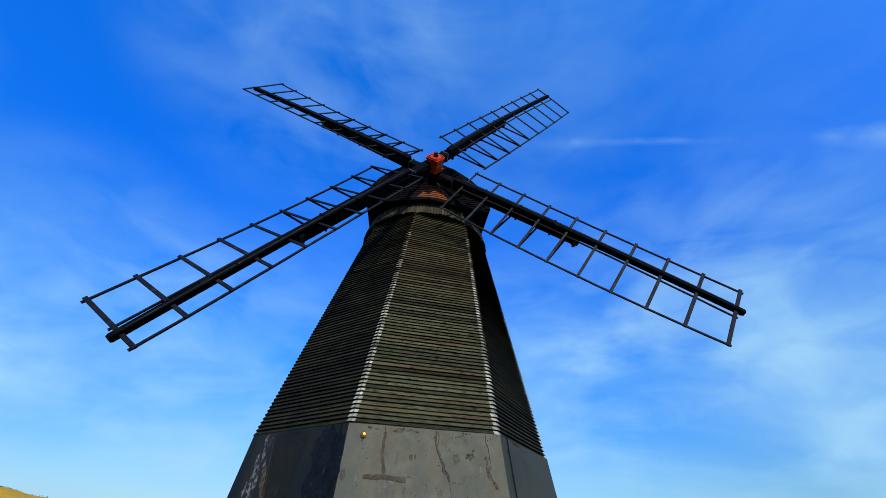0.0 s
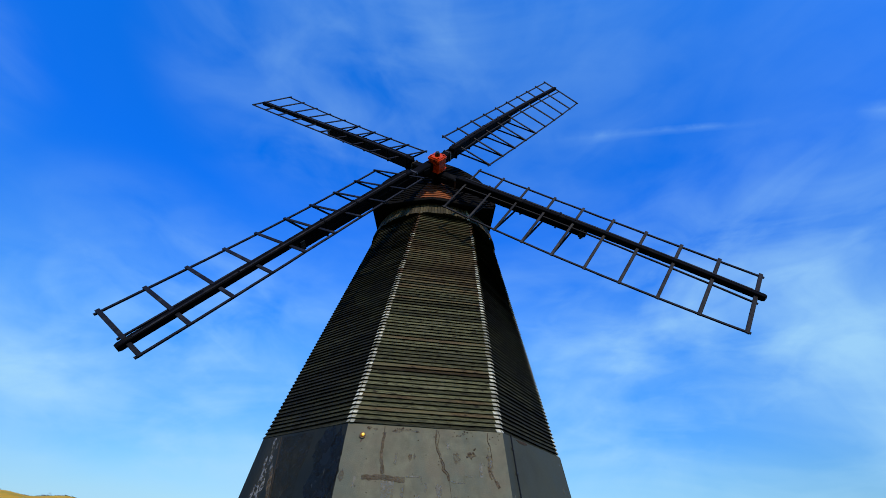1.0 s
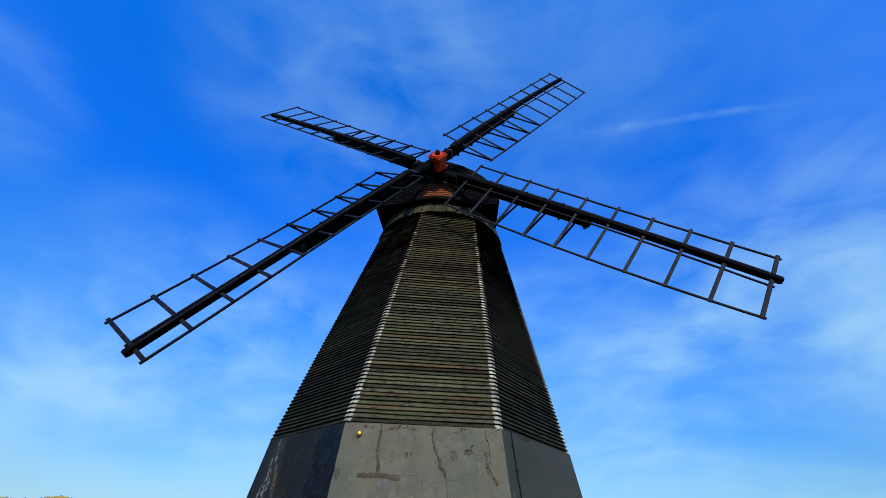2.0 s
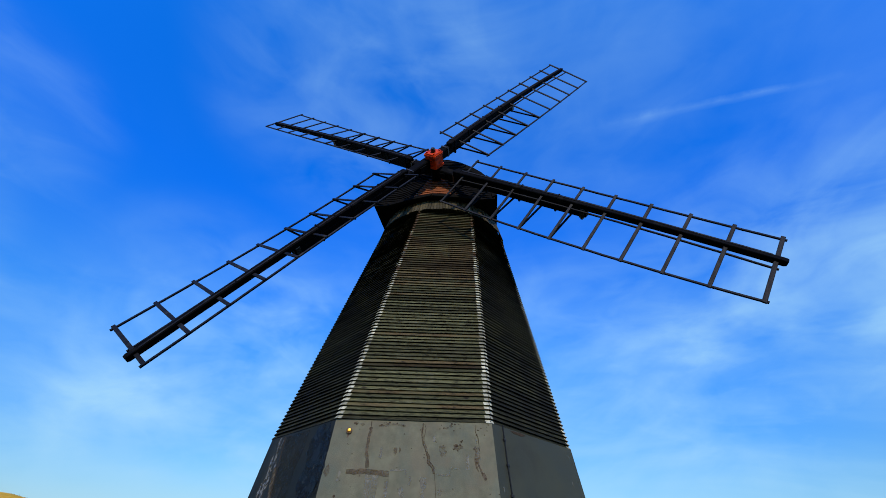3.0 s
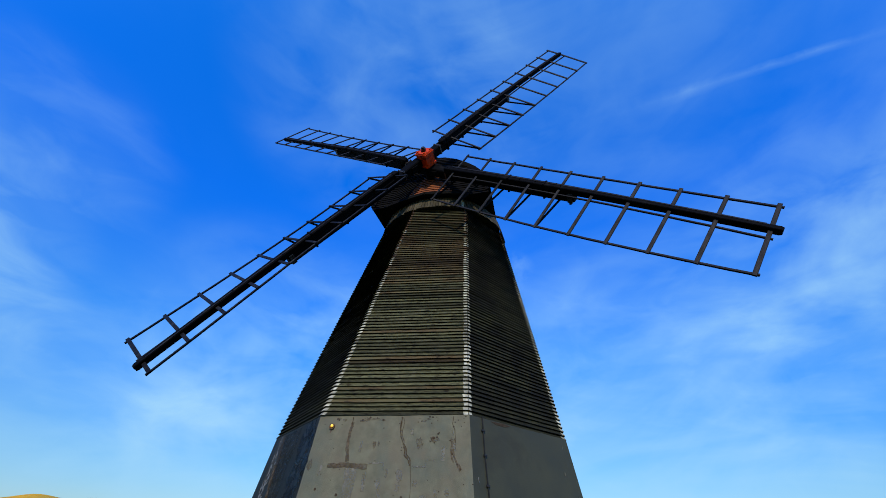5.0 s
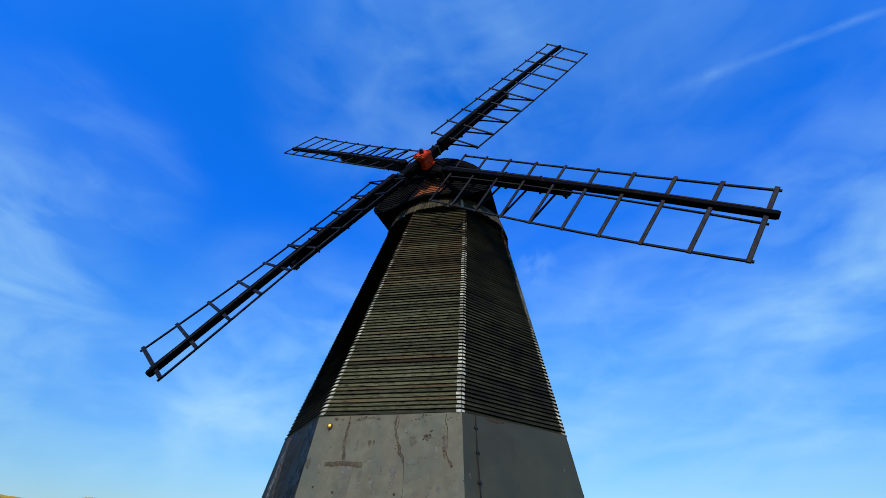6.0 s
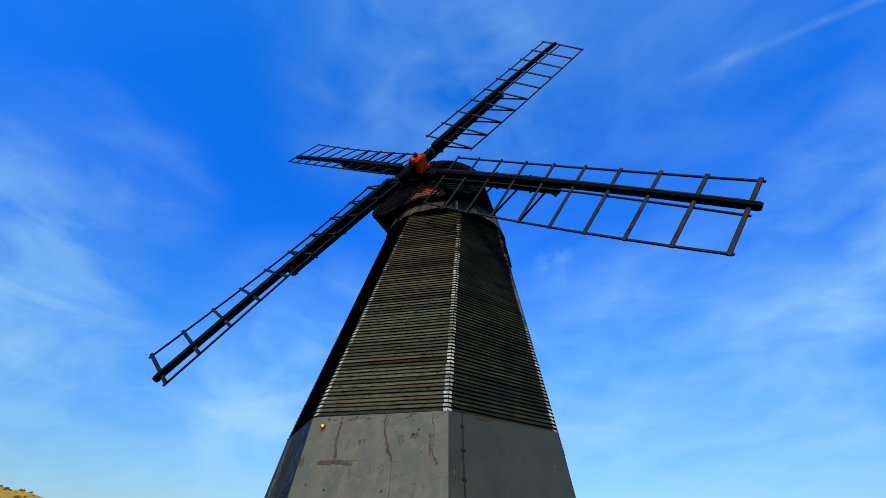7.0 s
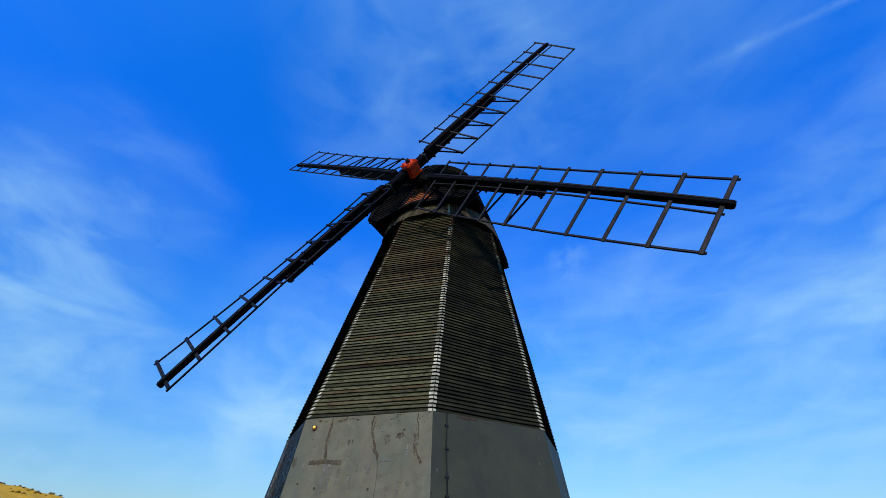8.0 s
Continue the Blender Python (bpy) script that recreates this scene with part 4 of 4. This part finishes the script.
# ---------------------------------------------------------------- lamp and conduit on the base
def build_lamp():
    p = on_base(0, 0.102, 3.28, 0.0)
    a = PHI + 0.5 * math.pi / 4
    out = Vector((math.cos(a), math.sin(a), 0.1)).normalized()
    lamp = thing("wall_lamp", "small round yellow bulkhead lamp on the rendered base", "wall lamp")
    bm = bmesh.new()
    rod(bm, p - out * 0.02, p + out * 0.035, 0.062, 0.055, 16)
    part("rim", bm, M_BRASS, lamp, "brown rim")
    bm = bmesh.new()
    bar(bm, p + Vector((0.0, 0, -0.04)) - out * 0.01, p + Vector((-0.02, 0, -0.12)) - out * 0.0, 0.05, 0.03)
    part("bracket", bm, M_BRASS, lamp)
    bm = bmesh.new()
    bmesh.ops.create_uvsphere(bm, u_segments=16, v_segments=8, radius=0.044)
    bmesh.ops.translate(bm, vec=p + out * 0.02, verts=bm.verts)
    part("lens", bm, M_LENS, lamp, "glossy amber lens")
    # small glowing sphere added to draw the lens's bright yellow spot
    bm = bmesh.new()
    bmesh.ops.create_uvsphere(bm, u_segments=12, v_segments=8, radius=0.027)
    bmesh.ops.translate(bm, vec=p + out * 0.052 + Vector((0.012, 0, 0.006)), verts=bm.verts)
    part("bulb", bm, M_GLOW, lamp, "bright yellow spot on the lens")


build_lamp()


def build_conduit():
    con = thing("conduit", "thin dark conduit with clips running down the slate-grey base wall", "conduit")
    bm = bmesh.new()
    zs = [3.52, 3.2, 2.8, 2.4, 2.0, 1.5, 1.0, 0.5, 0.05]
    for z0, z1 in zip(zs, zs[1:]):
        rod(bm, on_base(1, 0.105 + 0.003 * math.sin(z0 * 4), z0, 0.02), on_base(1, 0.105 + 0.003 * math.sin(z1 * 4), z1, 0.02), 0.013, n=8)
    part("pipe", bm, M_CABLE, con)
    for z in (3.25, 2.81, 2.32, 2.0, 1.7, 1.2, 0.6):
        bm = bmesh.new()
        bar(bm, on_base(1, 0.094, z, 0.022), on_base(1, 0.116, z, 0.022), 0.035, 0.04)
        part("clip", bm, M_IRON, con)


build_conduit()

# ---------------------------------------------------------------- pieces: petticoat boards, weatherboards, corner flashings
PETTI_N, PETTI_C = 148, Vector((0.18, 0.24, 0))


def build_curb():
    bm = bmesh.new()
    rod(bm, PETTI_C + Vector((0, 0, 10.58)), PETTI_C + Vector((0, 0, 11.2)), 2.25, 2.13, 48)
    return part("curb", bm, M_BOARD_SHADE, tower)


curb = build_curb()

def build_petticoat():
    for i in range(PETTI_N):
        a0 = 2 * math.pi * (i + 0.07) / PETTI_N
        a1 = 2 * math.pi * (i + 0.93) / PETTI_N
        drop = rng.uniform(-0.02, 0.02)
        off = rng.uniform(-0.01, 0.012)
        verts = []
        for r, z in ((2.33 + off, 10.56 + drop), (2.20 + off, 11.1)):
            for a in (a0, a1):
                for th in (0.0, -0.03):
                    verts.append(PETTI_C + Vector(((r + th) * math.cos(a), (r + th) * math.sin(a), z)))
        faces = [(0, 2, 6, 4), (1, 5, 7, 3), (0, 4, 5, 1), (2, 3, 7, 6), (0, 1, 3, 2), (4, 6, 7, 5)]
        piece("petticoat_board", mesh_of("petticoat_board", verts, faces, M_FLASH if i == 126 else M_PETTI), curb, "grey-brown vertical board of the curb skirt" if i == 0 else "")


build_petticoat()


PITCH = 0.0912
COURSES = int((SMOCK_HEAD - SMOCK_FOOT) / PITCH)


def board_mesh(k, j, mat, segs=9):
    """Weatherboard j of face k: a thin sloping board, proud at its lower edge, hollow behind, a little uneven along it."""
    r = random.Random(k * 977 + j)
    z0, z1 = SMOCK_FOOT + j * PITCH, SMOCK_FOOT + (j + 1) * PITCH + 0.012
    verts = []
    tip0, tip1, sag, lift = r.uniform(-0.007, 0.007), r.uniform(-0.007, 0.007), r.uniform(-0.009, 0.003), r.uniform(-0.006, 0.004)
    for i in range(segs + 1):
        f = i / segs
        dz, do = (r.uniform(-0.004, 0.004), r.uniform(-0.004, 0.004) + lift) if 0 < i < segs else (0, 0)
        dz += tip0 * (1 - f) + tip1 * f + sag * 4 * f * (1 - f)
        for z, o in ((z0 + dz, 0.060 + do), (z1, 0.000), (z1, -0.012), (z0 + dz, 0.047 + do)):
            verts.append(smock(k, z, o).lerp(smock(k + 1, z, o), f))
    faces = []
    for i in range(segs):
        for s in range(4):
            faces.append((4 * i + s, 4 * i + 4 + s, 4 * i + 4 + (s + 1) % 4, 4 * i + (s + 1) % 4))
    faces += [(0, 1, 2, 3), (4 * segs + 3, 4 * segs + 2, 4 * segs + 1, 4 * segs)]
    return verts, faces


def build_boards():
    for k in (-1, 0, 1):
        # sun-facing boards take the lit colour, the side faces the shaded one
        mat = M_BOARD_LIT if k == 0 else M_BOARD_SHADE
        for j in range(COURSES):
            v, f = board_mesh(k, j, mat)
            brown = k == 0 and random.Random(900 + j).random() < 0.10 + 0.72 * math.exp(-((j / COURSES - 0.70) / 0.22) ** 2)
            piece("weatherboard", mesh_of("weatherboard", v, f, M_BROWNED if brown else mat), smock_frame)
    verts, faces = [], []
    for k in (2, 3, 4, 5, 6):
        for j in range(COURSES):
            v, f = board_mesh(k, j, M_BOARD_SHADE, 1)
            o = len(verts)
            verts += v
            faces += [tuple(i + o for i in q) for q in f]
    back = piece("rear_boarding", mesh_of("rear_boarding", verts, faces, M_BOARD_SHADE), smock_frame, "dark weatherboards on the far faces")
    back["kind"] = "stuff"


build_boards()


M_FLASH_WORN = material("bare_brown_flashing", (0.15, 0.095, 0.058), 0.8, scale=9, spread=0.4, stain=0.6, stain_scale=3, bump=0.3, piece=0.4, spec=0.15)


def flashing(k, j):
    """The two small plates that cover the ends of course j at corner k, with an open joint between them."""
    r = random.Random(k * 31 + j * 7)
    verts, faces = [], []
    for toward in (-1, 1):
        z0, z1 = SMOCK_FOOT + j * PITCH + 0.003 + r.uniform(-0.004, 0.004), SMOCK_FOOT + (j + 1) * PITCH - 0.016 + r.uniform(-0.004, 0.003)
        w = ((0.102 if toward < 0 else 0.082) + r.uniform(-0.014, 0.014)) * (1 - 0.25 * j / COURSES)
        o = len(verts)
        for z, out in ((z0, 0.067), (z1, 0.021), (z1, 0.008), (z0, 0.055)):
            c, far = smock(k, z, out), smock(k + toward, z, out)
            d = (far - c).normalized()
            verts += [c + d * (0.005 + r.uniform(0, 0.006)), c + d * w]
        for s in range(4):
            q, n = o + 2 * s, o + 2 * ((s + 1) % 4)
            faces.append((q, q + 1, n + 1, n))
        faces += [(o, o + 2, o + 4, o + 6), (o + 7, o + 5, o + 3, o + 1)]
    return verts, faces


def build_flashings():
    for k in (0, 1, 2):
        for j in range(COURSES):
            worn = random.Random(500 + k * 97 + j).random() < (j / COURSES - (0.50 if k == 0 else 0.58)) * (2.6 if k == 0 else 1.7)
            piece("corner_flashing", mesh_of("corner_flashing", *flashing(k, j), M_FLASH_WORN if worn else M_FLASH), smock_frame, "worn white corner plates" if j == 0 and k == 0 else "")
    verts, faces = [], []
    for k in (-1, 3, 4, 5, 6):
        for j in range(COURSES):
            v, f = flashing(k, j)
            o = len(verts)
            verts += v
            faces += [tuple(i + o for i in q) for q in f]
    rest = piece("far_corner_flashing", mesh_of("far_corner_flashing", verts, faces, M_BOARD_SHADE), smock_frame, "dark corner plates of the far corners")
    rest["kind"] = "stuff"


build_flashings()
